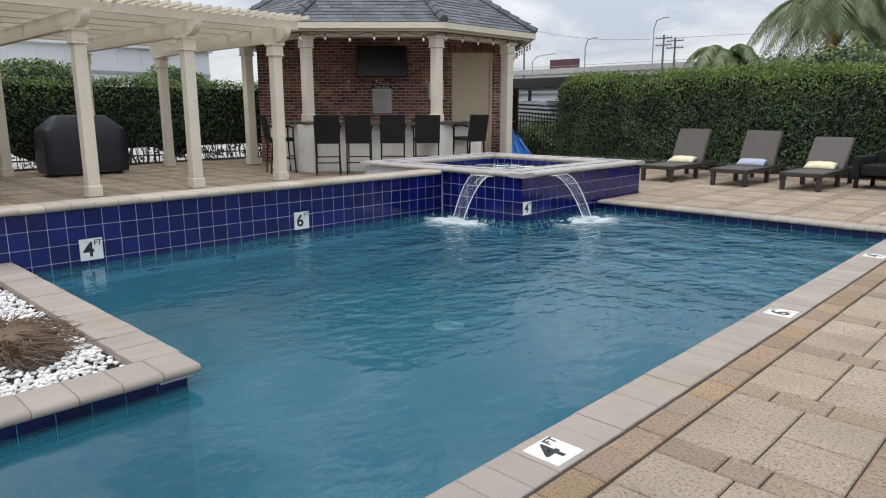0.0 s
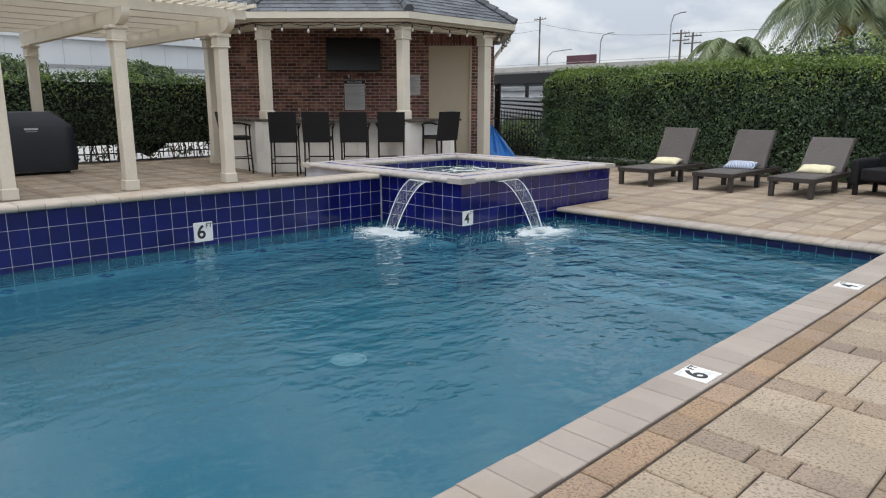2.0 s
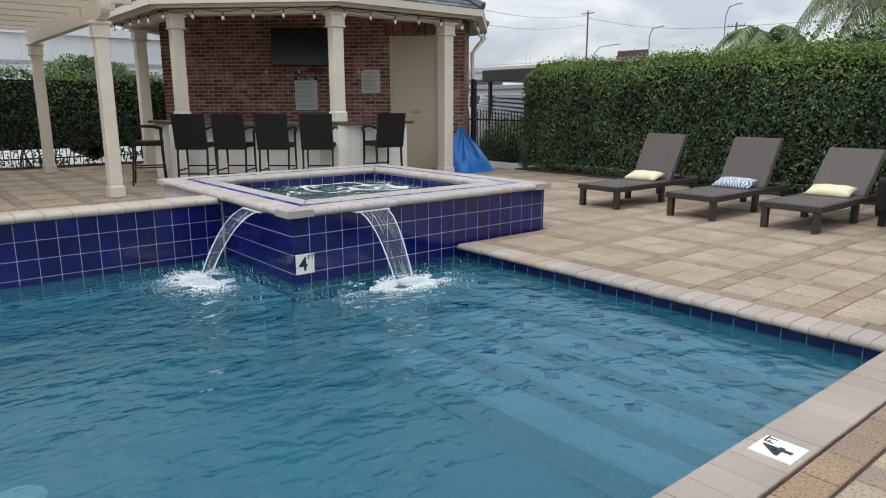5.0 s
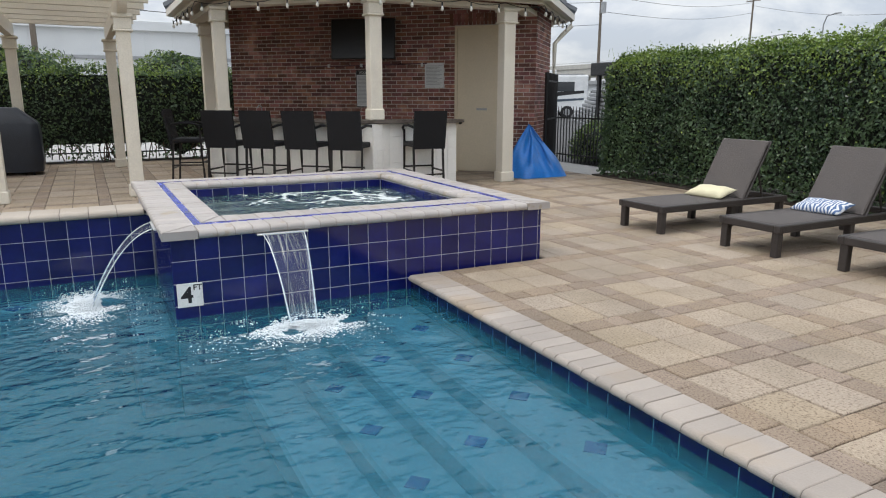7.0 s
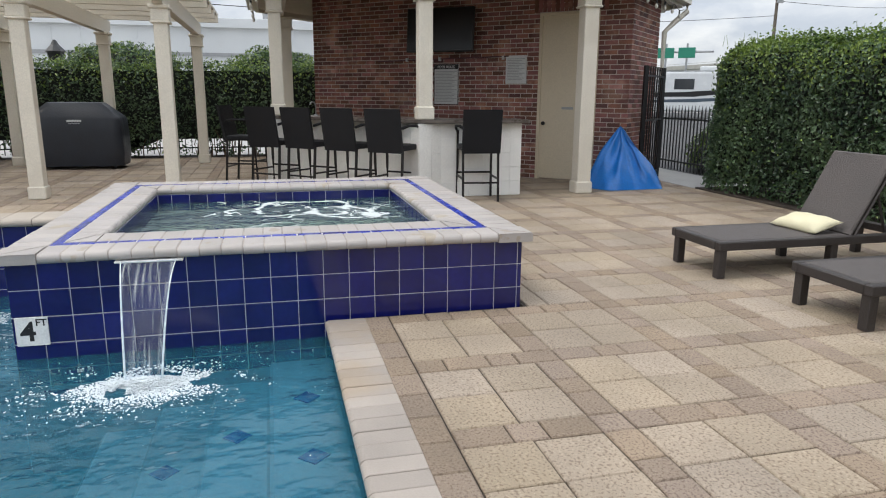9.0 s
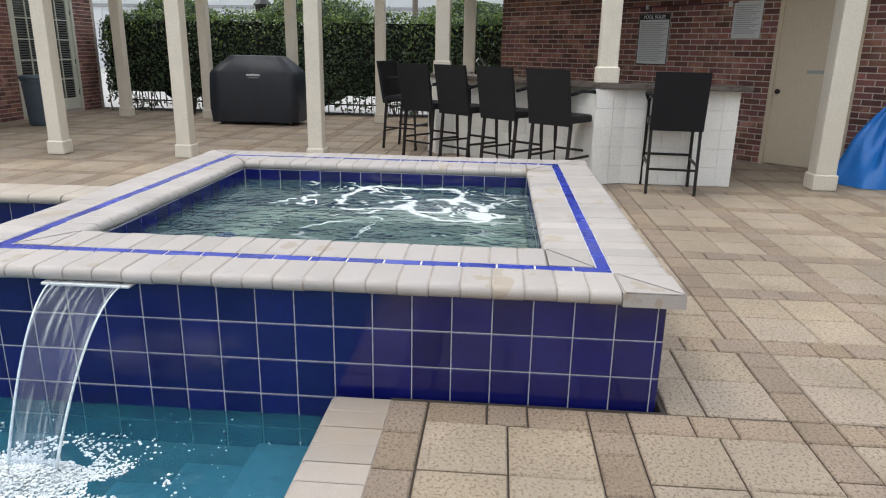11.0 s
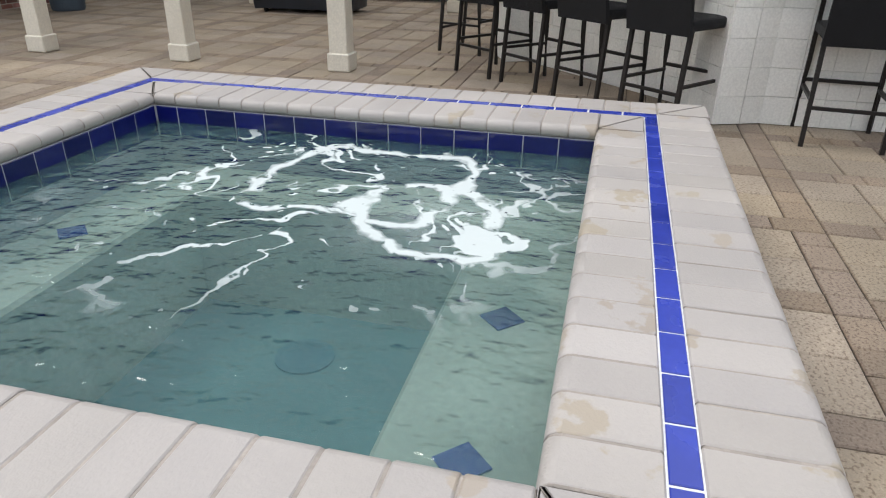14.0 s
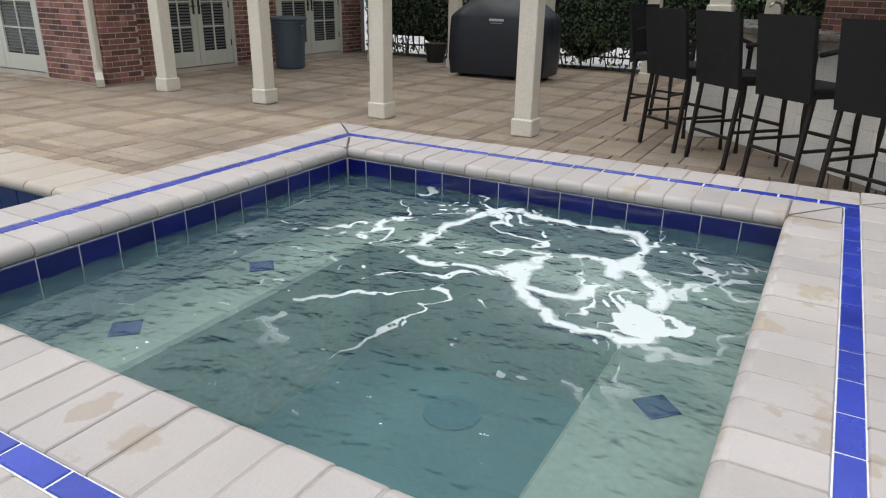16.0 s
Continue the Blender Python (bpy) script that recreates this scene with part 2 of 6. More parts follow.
def leaf_material(name, dark, light, where=0.5):
    """Leaves that differ one by one, with a sheen and a little light through them."""
    s = Shade(name)
    pick = s.node("ShaderNodeNewGeometry").outputs["Random Per Island"]
    broad = s.noise(1.3, 4.0)
    f = s.math("ADD", s.math("MULTIPLY", pick, 0.75), s.remap(broad, 0.3, 0.7, -0.25, 0.45))
    c = s.mix(f, dark, light)
    s.link(c, s.bsdf.inputs["Base Color"])
    s.bsdf.inputs["Roughness"].default_value = 0.32
    thin = s.node("ShaderNodeBsdfTranslucent")
    s.link(c, thin.inputs["Color"])
    both = s.node("ShaderNodeMixShader")
    both.inputs[0].default_value = 0.25
    s.link(s.bsdf.outputs[0], both.inputs[1])
    s.link(thin.outputs[0], both.inputs[2])
    s.link(both.outputs[0], s.out.inputs["Surface"])
    return s.mat


M_leaf = leaf_material("hedge_leaf", (0.020, 0.044, 0.022), (0.110, 0.175, 0.078))
M_leaf_young = leaf_material("hedge_young_leaf", (0.075, 0.135, 0.028), (0.25, 0.34, 0.07))
M_palm = leaf_material("palm_frond", (0.10, 0.14, 0.06), (0.26, 0.31, 0.15))
# near-black: the shade deep among the leaves is put into this colour
M_hedge_shade = surface("hedge_shade", (0.006, 0.009, 0.005), 0.95, 0.3)


def water_material(name, tint, ripple, scale, murk, murk_colour, foam=None, stir=None):
    """Clear tinted water that mirrors by its own Fresnel, rippled; with foam in strands round a centre."""
    s = Shade(name)
    clear = s.node("ShaderNodeBsdfTransparent")
    clear.inputs["Color"].default_value = (*tint, 1)
    gloss = s.node("ShaderNodeBsdfGlossy", Roughness=0.03)
    h = s.math("ADD", s.noise(scale, 3.0, stretch=(1.0, 0.75, 1.0)), s.math("MULTIPLY", s.noise(scale * 3.3, 2.0, stretch=(1.0, 0.7, 1.0)), 0.42))
    h = s.math("ADD", h, s.math("MULTIPLY", s.noise(scale * 0.3, 1.0), 0.8))
    bump = s.node("ShaderNodeBump", Distance=0.075)
    s.link(h, bump.inputs["Height"])
    if stir:
        d = s.node("ShaderNodeVectorMath")
        d.operation = "DISTANCE"
        s.link(s.place(), d.inputs[0])
        d.inputs[1].default_value = (stir[0], stir[1], 0)
        s.link(s.remap(d.outputs["Value"], stir[2], stir[3], ripple, ripple * 0.09), bump.inputs["Strength"])
    else:
        bump.inputs["Strength"].default_value = ripple
    n = bump.outputs["Normal"]
    s.link(n, gloss.inputs["Normal"])
    fres = s.node("ShaderNodeFresnel", IOR=1.33)
    s.link(n, fres.inputs["Normal"])
    m = s.node("ShaderNodeMixShader")
    s.link(fres.outputs[0], m.inputs[0])
    cloudy = s.node("ShaderNodeBsdfDiffuse")
    cloudy.inputs["Color"].default_value = (*murk_colour, 1)
    body = s.node("ShaderNodeMixShader")
    body.inputs[0].default_value = murk
    s.link(clear.outputs[0], body.inputs[1])
    s.link(cloudy.outputs[0], body.inputs[2])
    s.link(body.outputs[0], m.inputs[1])
    s.link(gloss.outputs[0], m.inputs[2])
    last = m.outputs[0]
    if foam:
        cx, cy, r0, r1 = foam
        warp = s.node("ShaderNodeTexNoise", Scale=2.2, Detail=5.0)
        s.link(s.place(), warp.inputs["Vector"])
        moved = s.node("ShaderNodeVectorMath")
        moved.operation = "MULTIPLY_ADD"
        s.link(warp.outputs["Color"], moved.inputs[0])
        moved.inputs[1].default_value = (0.55, 0.55, 0)
        s.link(s.place(), moved.inputs[2])
        bent = moved.outputs[0]

        def away(x, y, source):
            d = s.node("ShaderNodeVectorMath")
            d.operation = "DISTANCE"
            s.link(source, d.inputs[0])
            d.inputs[1].default_value = (x, y, 0.365)
            return d.outputs["Value"]

        def hoop(x, y, radius, half, soft):
            """Foam gathered in a bent ring."""
            off = s.math("ABSOLUTE", s.math("SUBTRACT", away(x + 0.275, y + 0.275, bent), radius), 0)
            return s.remap(off, half - soft, half + soft, 1, 0)

        ring = s.remap(away(cx - 0.25, cy - 0.42, s.place()), r0, r1, 1, 0)
        # lacing: thin lines of equal height in a slow noise, broken by a second one
        line = s.math("ABSOLUTE", s.math("SUBTRACT", s.noise(2.7, 2.5, vector=bent), 0.5), 0)
        width = s.remap(s.noise(2.3, 3.0), 0.40, 0.68, -0.004, 0.032)
        lace = s.remap(s.math("SUBTRACT", width, line), -0.004, 0.006, 0, 1)
        gaps = s.remap(s.noise(5.5, 4.0, vector=bent), 0.40, 0.44, 0, 1)
        mask = s.math("MULTIPLY", s.math("MULTIPLY", lace, gaps), ring)
        near = s.remap(s.noise(4.2, 4.0), 0.36, 0.44, 0, 1)
        mask = s.math("MAXIMUM", mask, s.math("MULTIPLY", hoop(cx, cy, 0.30, 0.030, 0.012), near))
        mask = s.math("MAXIMUM", mask, s.math("MULTIPLY", hoop(cx - 0.35, cy - 0.30, 0.42, 0.026, 0.012), gaps))
        pool = s.remap(s.math("ADD", away(cx + 0.275 + 0.02, cy + 0.275 + 0.24, bent), s.math("MULTIPLY", s.noise(6.0, 4.0), 0.52)), 0.385, 0.405, 1, 0)
        mask = s.math("MAXIMUM", mask, pool)
        holes = s.remap(s.noise(17.0, 3.0), 0.62, 0.66, 1, 0)
        mask = s.math("MULTIPLY", mask, holes)
        dots = s.node("ShaderNodeTexVoronoi", Scale=13.0)
        s.link(bent, dots.inputs["Vector"])
        rare = s.remap(s.noise(3.0, 2.0), 0.50, 0.66, 0.0, 0.24)
        speck = s.math("LESS_THAN", dots.outputs["Distance"], rare)
        mask = s.math("MAXIMUM", mask, s.math("MULTIPLY", speck, ring))
        fizz = s.math("MULTIPLY", s.remap(away(cx, cy, s.place()), 0.05, 0.42, 0.24, 0.0), s.remap(s.noise(26.0, 4.0), 0.35, 0.7, 0.2, 1.0))
        mask = s.math("MAXIMUM", s.math("MULTIPLY", mask, 0.82), fizz)
        white = s.node("ShaderNodeBsdfDiffuse")
        white.inputs["Color"].default_value = (0.66, 0.70, 0.69, 1)
        m2 = s.node("ShaderNodeMixShader")
        s.link(mask, m2.inputs[0])
        s.link(last, m2.inputs[1])
        s.link(white.outputs[0], m2.inputs[2])
        last = m2.outputs[0]
    s.link(last, s.out.inputs["Surface"])
    return s.mat


M_water = water_material("pool_water", (0.53, 0.76, 0.83), 1.0, 3.2, 0.42, (0.026, 0.160, 0.230), stir=(-5.2, 7.2, 0.8, 5.5))
M_spa_water = water_material("spa_water", (0.78, 0.87, 0.85), 0.75, 5.0, 0.30, (0.10, 0.20, 0.205), foam=(-7.11, 9.02, 0.62, 1.15))
def falling_water(name, stretch):
    """A clear sheet with pale streaks that run down the flow."""
    s = Shade(name)
    clear = s.node("ShaderNodeBsdfTransparent")
    clear.inputs["Color"].default_value = (0.88, 0.92, 0.96, 1)
    streak = s.noise(9.0, 4.0, stretch=stretch)
    s.bsdf.inputs["Base Color"].default_value = (0.85, 0.90, 0.94, 1)
    s.bsdf.inputs["Roughness"].default_value = 0.12
    s.link(s.bump(streak, 0.6, 0.03), s.bsdf.inputs["Normal"])
    m = s.node("ShaderNodeMixShader")
    s.link(s.remap(streak, 0.50, 0.80, 0.05, 0.50), m.inputs[0])
    s.link(clear.outputs[0], m.inputs[1])
    s.link(s.bsdf.outputs[0], m.inputs[2])
    s.link(m.outputs[0], s.out.inputs["Surface"])
    return s.mat


M_fall_east = falling_water("falling_water_east", (0.35, 4.5, 0.25))
M_fall_south = falling_water("falling_water_south", (4.5, 0.35, 0.25))
M_foam_rope = surface("churned_water", (0.74, 0.80, 0.84), 0.25, 0.25, 30.0, 0.8, 90)
M_foam = surface("white_foam", (0.70, 0.75, 0.77), 0.6, 0.06, 12.0, 0.6, 60)


# ---- builders ----
def mesh_of(bm, name, material):
    me = bpy.data.meshes.new(name)
    bm.to_mesh(me)
    bm.free()
    me.materials.append(material)
    return me


def part(name, bm, material, parent=None, label="", smooth=False):
    """Links a bmesh (or a mesh) as one object, under its thing if one is given."""
    me = bm if isinstance(bm, bpy.types.Mesh) else mesh_of(bm, name, material)
    if smooth:
        for p in me.polygons:
            p.use_smooth = True
    ob = new(name, me)
    if parent:
        ob.parent = parent
    if label:
        ob["label"] = label
    return ob


def thing(name, label, category, group="", at=None):
    ob = tagged(new(name), label, category, group)
    if at:
        ob.matrix_world = at
    return ob


def box(lo, hi, bevel=0.0, bm=None, m=None, segments=1):
    own = bmesh.new()
    bmesh.ops.create_cube(own, size=1.0)
    for v in own.verts:
        v.co = Vector([lo[i] + (v.co[i] + 0.5) * (hi[i] - lo[i]) for i in range(3)])
    if bevel:
        bmesh.ops.bevel(own, geom=own.edges[:], offset=bevel, segments=segments, affect="EDGES", profile=0.5)
    if m is not None:
        own.transform(m)
    if bm is None:
        return own
    tmp = bpy.data.meshes.new("tmp")
    own.to_mesh(tmp)
    own.free()
    bm.from_mesh(tmp)
    bpy.data.meshes.remove(tmp)
    return bm


def tube(points, radius, sides=8, bm=None, caps=True):
    """A round or square rod through points; radius may be one number or one for each point."""
    bm = bm or bmesh.new()
    pts = [Vector(p) for p in points]
    radii = radius if isinstance(radius, (list, tuple)) else [radius] * len(pts)
    rings = []
    for i, p in enumerate(pts):
        way = (pts[min(i + 1, len(pts) - 1)] - pts[max(i - 1, 0)]).normalized()
        side = way.cross(Vector((0, 0, 1)))
        side = side.normalized() if side.length > 0.05 else Vector((1, 0, 0))
        up = side.cross(way)
        off = math.pi / 4 if sides == 4 else 0
        k = radii[i] * (1.414 if sides == 4 else 1)
        rings.append([bm.verts.new(p + k * (math.cos(off + 2 * math.pi * j / sides) * side + math.sin(off + 2 * math.pi * j / sides) * up)) for j in range(sides)])
    for a, b in zip(rings, rings[1:]):
        for j in range(sides):
            bm.faces.new((a[j], a[(j + 1) % sides], b[(j + 1) % sides], b[j]))
    if caps:
        bm.faces.new(rings[0][::-1])
        bm.faces.new(rings[-1])
    return bm


def lathe(profile, sides=20, bm=None, centre=(0, 0)):
    bm = bm or bmesh.new()
    rings = [[bm.verts.new((centre[0] + r * math.cos(2 * math.pi * j / sides), centre[1] + r * math.sin(2 * math.pi * j / sides), z)) for j in range(sides)] for r, z in profile]
    for a, b in zip(rings, rings[1:]):
        for j in range(sides):
            bm.faces.new((a[j], a[(j + 1) % sides], b[(j + 1) % sides], b[j]))
    bm.faces.new(rings[0][::-1])
    bm.faces.new(rings[-1])
    return bm


def prism(outline, z0, z1, bm=None):
    """An upright prism over a counter-clockwise outline."""
    bm = bm or bmesh.new()
    low = [bm.verts.new((x, y, z0)) for x, y in outline]
    top = [bm.verts.new((x, y, z1)) for x, y in outline]
    bm.faces.new(low[::-1])
    bm.faces.new(top)
    n = len(outline)
    for i in range(n):
        bm.faces.new((low[i], low[(i + 1) % n], top[(i + 1) % n], top[i]))
    return bm


def sheet(outline, z):
    """A level surface, seen from above."""
    bm = bmesh.new()
    bm.faces.new([bm.verts.new((x, y, z)) for x, y in outline])
    return bm


def structure(name, bm, material, label="", smooth=False):
    return tagged(part(name, bm, material, None, label, smooth), kind="structure")


def slab_verts(lo, hi, chamfer=0.006):
    """Corner places and faces of a slab with a chamfered top edge."""
    x0, y0, z0 = lo
    x1, y1, z1 = hi
    c = chamfer
    v = [(x0, y0, z0), (x1, y0, z0), (x1, y1, z0), (x0, y1, z0), (x0, y0, z1 - c), (x1, y0, z1 - c), (x1, y1, z1 - c), (x0, y1, z1 - c),
         (x0 + c, y0 + c, z1), (x1 - c, y0 + c, z1), (x1 - c, y1 - c, z1), (x0 + c, y1 - c, z1)]
    f = [(8, 9, 10, 11)] + [(a + o, (a + 1) % 4 + o, (a + 1) % 4 + 4 + o, a + 4 + o) for o in (0, 4) for a in range(4)]
    return v, f


def slab_mesh(name, size, material, chamfer=0.006):
    v, f = slab_verts((-size[0] / 2, -size[1] / 2, -size[2]), (size[0] / 2, size[1] / 2, 0), chamfer)
    me = bpy.data.meshes.new(name)
    me.from_pydata(v, [], f)
    me.materials.append(material)
    return me


def joined(name, pieces, material, parent=None):
    """Many slabs, given by low and high corner, as one mesh."""
    verts, faces = [], []
    for lo, hi in pieces:
        v, f = slab_verts(lo, hi)
        faces += [tuple(i + len(verts) for i in q) for q in f]
        verts += v
    me = bpy.data.meshes.new(name)
    me.from_pydata(verts, [], faces)
    me.materials.append(material)
    ob = tagged(new(name, me), kind="stuff")
    ob.parent = parent
    return ob


def text(body, size, material, m, parent=None, name="lettering", extrude=0.001):
    cu = bpy.data.curves.new(name, "FONT")
    cu.offset = size * 0.022
    cu.body, cu.size, cu.extrude, cu.align_x, cu.align_y = body, size, extrude, "CENTER", "CENTER"
    tmp = bpy.data.objects.new("tmp", cu)
    scene.collection.objects.link(tmp)
    me = bpy.data.meshes.new_from_object(tmp.evaluated_get(bpy.context.evaluated_depsgraph_get()))
    bpy.data.objects.remove(tmp)
    bpy.data.curves.remove(cu)
    me.materials.clear()
    me.materials.append(material)
    ob = new(name, me)
    if parent:
        ob.parent = parent
    ob.matrix_basis = m
    return ob


def rot_z(x, y, z, degrees):
    return pose(x, y, z, 0, 0, degrees)


# ---- setting: ground, pool, decks ----
EX, NY, WX = -1.51, 8.73, -6.78          # water's east edge, north edge, west wall face
PLX, PLY = -3.29, 1.52                   # planter's corner
WATER = -0.125
SX0, SX1, SY0, SY1 = -8.50, -5.345, 6.957, 10.02    # spa's tiled faces
IX0, IX1, IY0, IY1 = -7.99, -5.855, 7.38, 9.575    # spa's inner rim
SPA_TOP, SPA_WATER = 0.505, 0.365
WALL_TOP = 0.465
PITCH = 0.1596

structure("ground", box((-400, -300, -2.6), (400, 500, -2.2)), M_grass, "wide rough ground round the poolside")
lot = structure("ground_2", prism([(-60, 15.9), (60, 15.9), (60, 120), (-60, 120)], -0.30, -0.10), M_asphalt, "grey asphalt car park behind the hedge")
structure("ground_3", prism([(-120, -40), (-17.9, -40), (-17.9, 15.9), (-60, 15.9), (-60, 120), (-120, 120)], -0.30, -0.11), M_concrete, "pale concrete yard behind the hedge")
structure("ground_4", box((6.0, -40, -0.30), (60, 15.9, -0.10)), M_grass)
structure("ground_5", box((-17.9, -40, -0.30), (6.0, -5.0, -0.10)), M_concrete)

regions = [  # low x, high x, low y, high y, pattern origin
    (-1.11, 5.2, -4.4, 8.95, -1.11, 0.10),
    (-5.30, 5.2, 9.11, 14.75, -5.15, 9.11),
    (-17.2, -5.30, 10.06, 14.75, -5.15, 9.11),
    (-17.2, -8.58, -4.4, 10.06, -5.15, 9.11),
    (-8.58, -7.06, -4.4, 6.86, -5.15, 9.11),
]
base = bmesh.new()
for lo, hi in (((-1.27, -5.0, -0.3), (6.0, 15.9, -0.012)), ((-5.33, 8.95, -0.3), (-1.27, 15.9, -0.012)),
               ((-17.9, 10.04, -0.3), (-5.33, 15.9, -0.012)), ((-17.9, -5.0, -0.3), (-8.54, 10.04, -0.012)), ((-8.54, -5.0, -0.3), (-7.04, 6.90, -0.012))):
    box(lo, hi, bm=base)
deck = structure("pavement", base, M_sand, "tan and brown concrete paver deck with dark sanded joints")

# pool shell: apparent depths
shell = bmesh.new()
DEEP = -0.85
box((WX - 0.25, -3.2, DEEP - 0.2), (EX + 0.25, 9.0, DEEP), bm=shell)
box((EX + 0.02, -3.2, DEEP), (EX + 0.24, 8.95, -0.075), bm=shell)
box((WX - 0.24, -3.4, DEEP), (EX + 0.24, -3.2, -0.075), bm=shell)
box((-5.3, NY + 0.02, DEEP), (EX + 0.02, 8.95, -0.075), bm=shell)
structure("pool_basin", shell, M_plaster_depth_tint, "blue plastered pool basin, tinted dark for the depth of water")
# steps and ledge take the paler colour, as less dimmed in shallow water
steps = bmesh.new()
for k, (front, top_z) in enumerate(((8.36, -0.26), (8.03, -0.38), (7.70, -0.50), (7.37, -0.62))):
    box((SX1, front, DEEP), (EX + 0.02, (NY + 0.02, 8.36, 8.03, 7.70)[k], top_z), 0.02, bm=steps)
structure("pool_steps", steps, M_plaster_step, "plastered steps under the water, tinted pale blue for the shallows")
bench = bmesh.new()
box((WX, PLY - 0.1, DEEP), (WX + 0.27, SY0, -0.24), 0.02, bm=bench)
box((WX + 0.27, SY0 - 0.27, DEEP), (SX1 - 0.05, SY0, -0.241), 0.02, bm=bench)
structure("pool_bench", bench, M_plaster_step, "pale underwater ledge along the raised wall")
structure("water", sheet([(WX, -3.2), (EX + 0.02, -3.2), (EX + 0.02, NY + 0.02), (SX1, NY + 0.02), (SX1, SY0), (WX, SY0)], WATER), M_water, "rippled blue pool water mirroring the clouded sky")


# raised west wall and spa, backed by grout, with tiles laid on
west = structure("wall_west", box((WX - 0.26, -4.4, DEEP), (WX - 0.004, SY0 - 0.004, WALL_TOP - 0.055)), M_grout, "raised pool wall clad in glossy cobalt blue tiles")
spa_bm = bmesh.new()
box((SX0, SY0 + 0.004, DEEP), (IX0 - 0.006, SY1 - 0.004, SPA_TOP - 0.06), bm=spa_bm)
box((IX1 + 0.006, SY0 + 0.004, DEEP), (SX1 - 0.004, SY1 - 0.004, SPA_TOP - 0.06), bm=spa_bm)
box((IX0 - 0.006, SY0 + 0.004, DEEP), (IX1 + 0.006, IY0 - 0.006, SPA_TOP - 0.06), bm=spa_bm)
box((IX0 - 0.006, IY1 + 0.006, DEEP), (IX1 + 0.006, SY1 - 0.004, SPA_TOP - 0.06), bm=spa_bm)
spa = structure("spa_wall", spa_bm, M_grout, "square raised spa clad in cobalt blue tiles with white grout")
spa_floor = bmesh.new()
# floor coloured darker than the benches, as dimmed by deeper water
structure("spa_floor", box((IX0 - 0.008, IY0 - 0.008, -0.75), (IX1 + 0.008, IY1 + 0.008, -0.42)), M_spa_depth_tint, "plastered spa floor, tinted dark blue-green for the depth of water")
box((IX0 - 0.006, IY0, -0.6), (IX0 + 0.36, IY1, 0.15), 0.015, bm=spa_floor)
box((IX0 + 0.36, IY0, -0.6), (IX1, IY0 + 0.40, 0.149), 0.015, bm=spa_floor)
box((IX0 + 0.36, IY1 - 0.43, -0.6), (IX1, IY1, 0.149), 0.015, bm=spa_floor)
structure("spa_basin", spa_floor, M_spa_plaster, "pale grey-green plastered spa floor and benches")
structure("spa_water", sheet([(IX0, IY0), (IX1, IY0), (IX1, IY1), (IX0, IY1)], SPA_WATER), M_spa_water, "green-blue bubbling spa water with white foam strands")

# gravel planter in the pool's south-west corner
planter = bmesh.new()
box((WX, -4.4, DEEP), (PLX - 0.05, PLY - 0.05, -0.067), bm=planter)
structure("planter_wall", planter, M_plaster_depth_tint, "plastered sides of the gravel planter")
structure("planter_bed", box((WX, -4.4, -0.066), (PLX - 0.24, PLY - 0.24, -0.060)), M_soil, "dark soil bed under white pebbles")

# ---- pavilion and clubhouse walls ----
WALL_A, WALL_B = Vector((-15.50, 9.35, 0)), Vector((-11.0, 13.85, 0))     # brick wall with the television
along = (WALL_B - WALL_A).normalized()
inward = Vector((along.y, -along.x, 0))     # faces the bar


def oriented(origin, way, normal):
    """x along a wall, y into it, z up."""
    m = Matrix((( way.x, -normal.x, 0, origin.x), (way.y, -normal.y, 0, origin.y), (0, 0, 1, 0), (0, 0, 0, 1)))
    return m


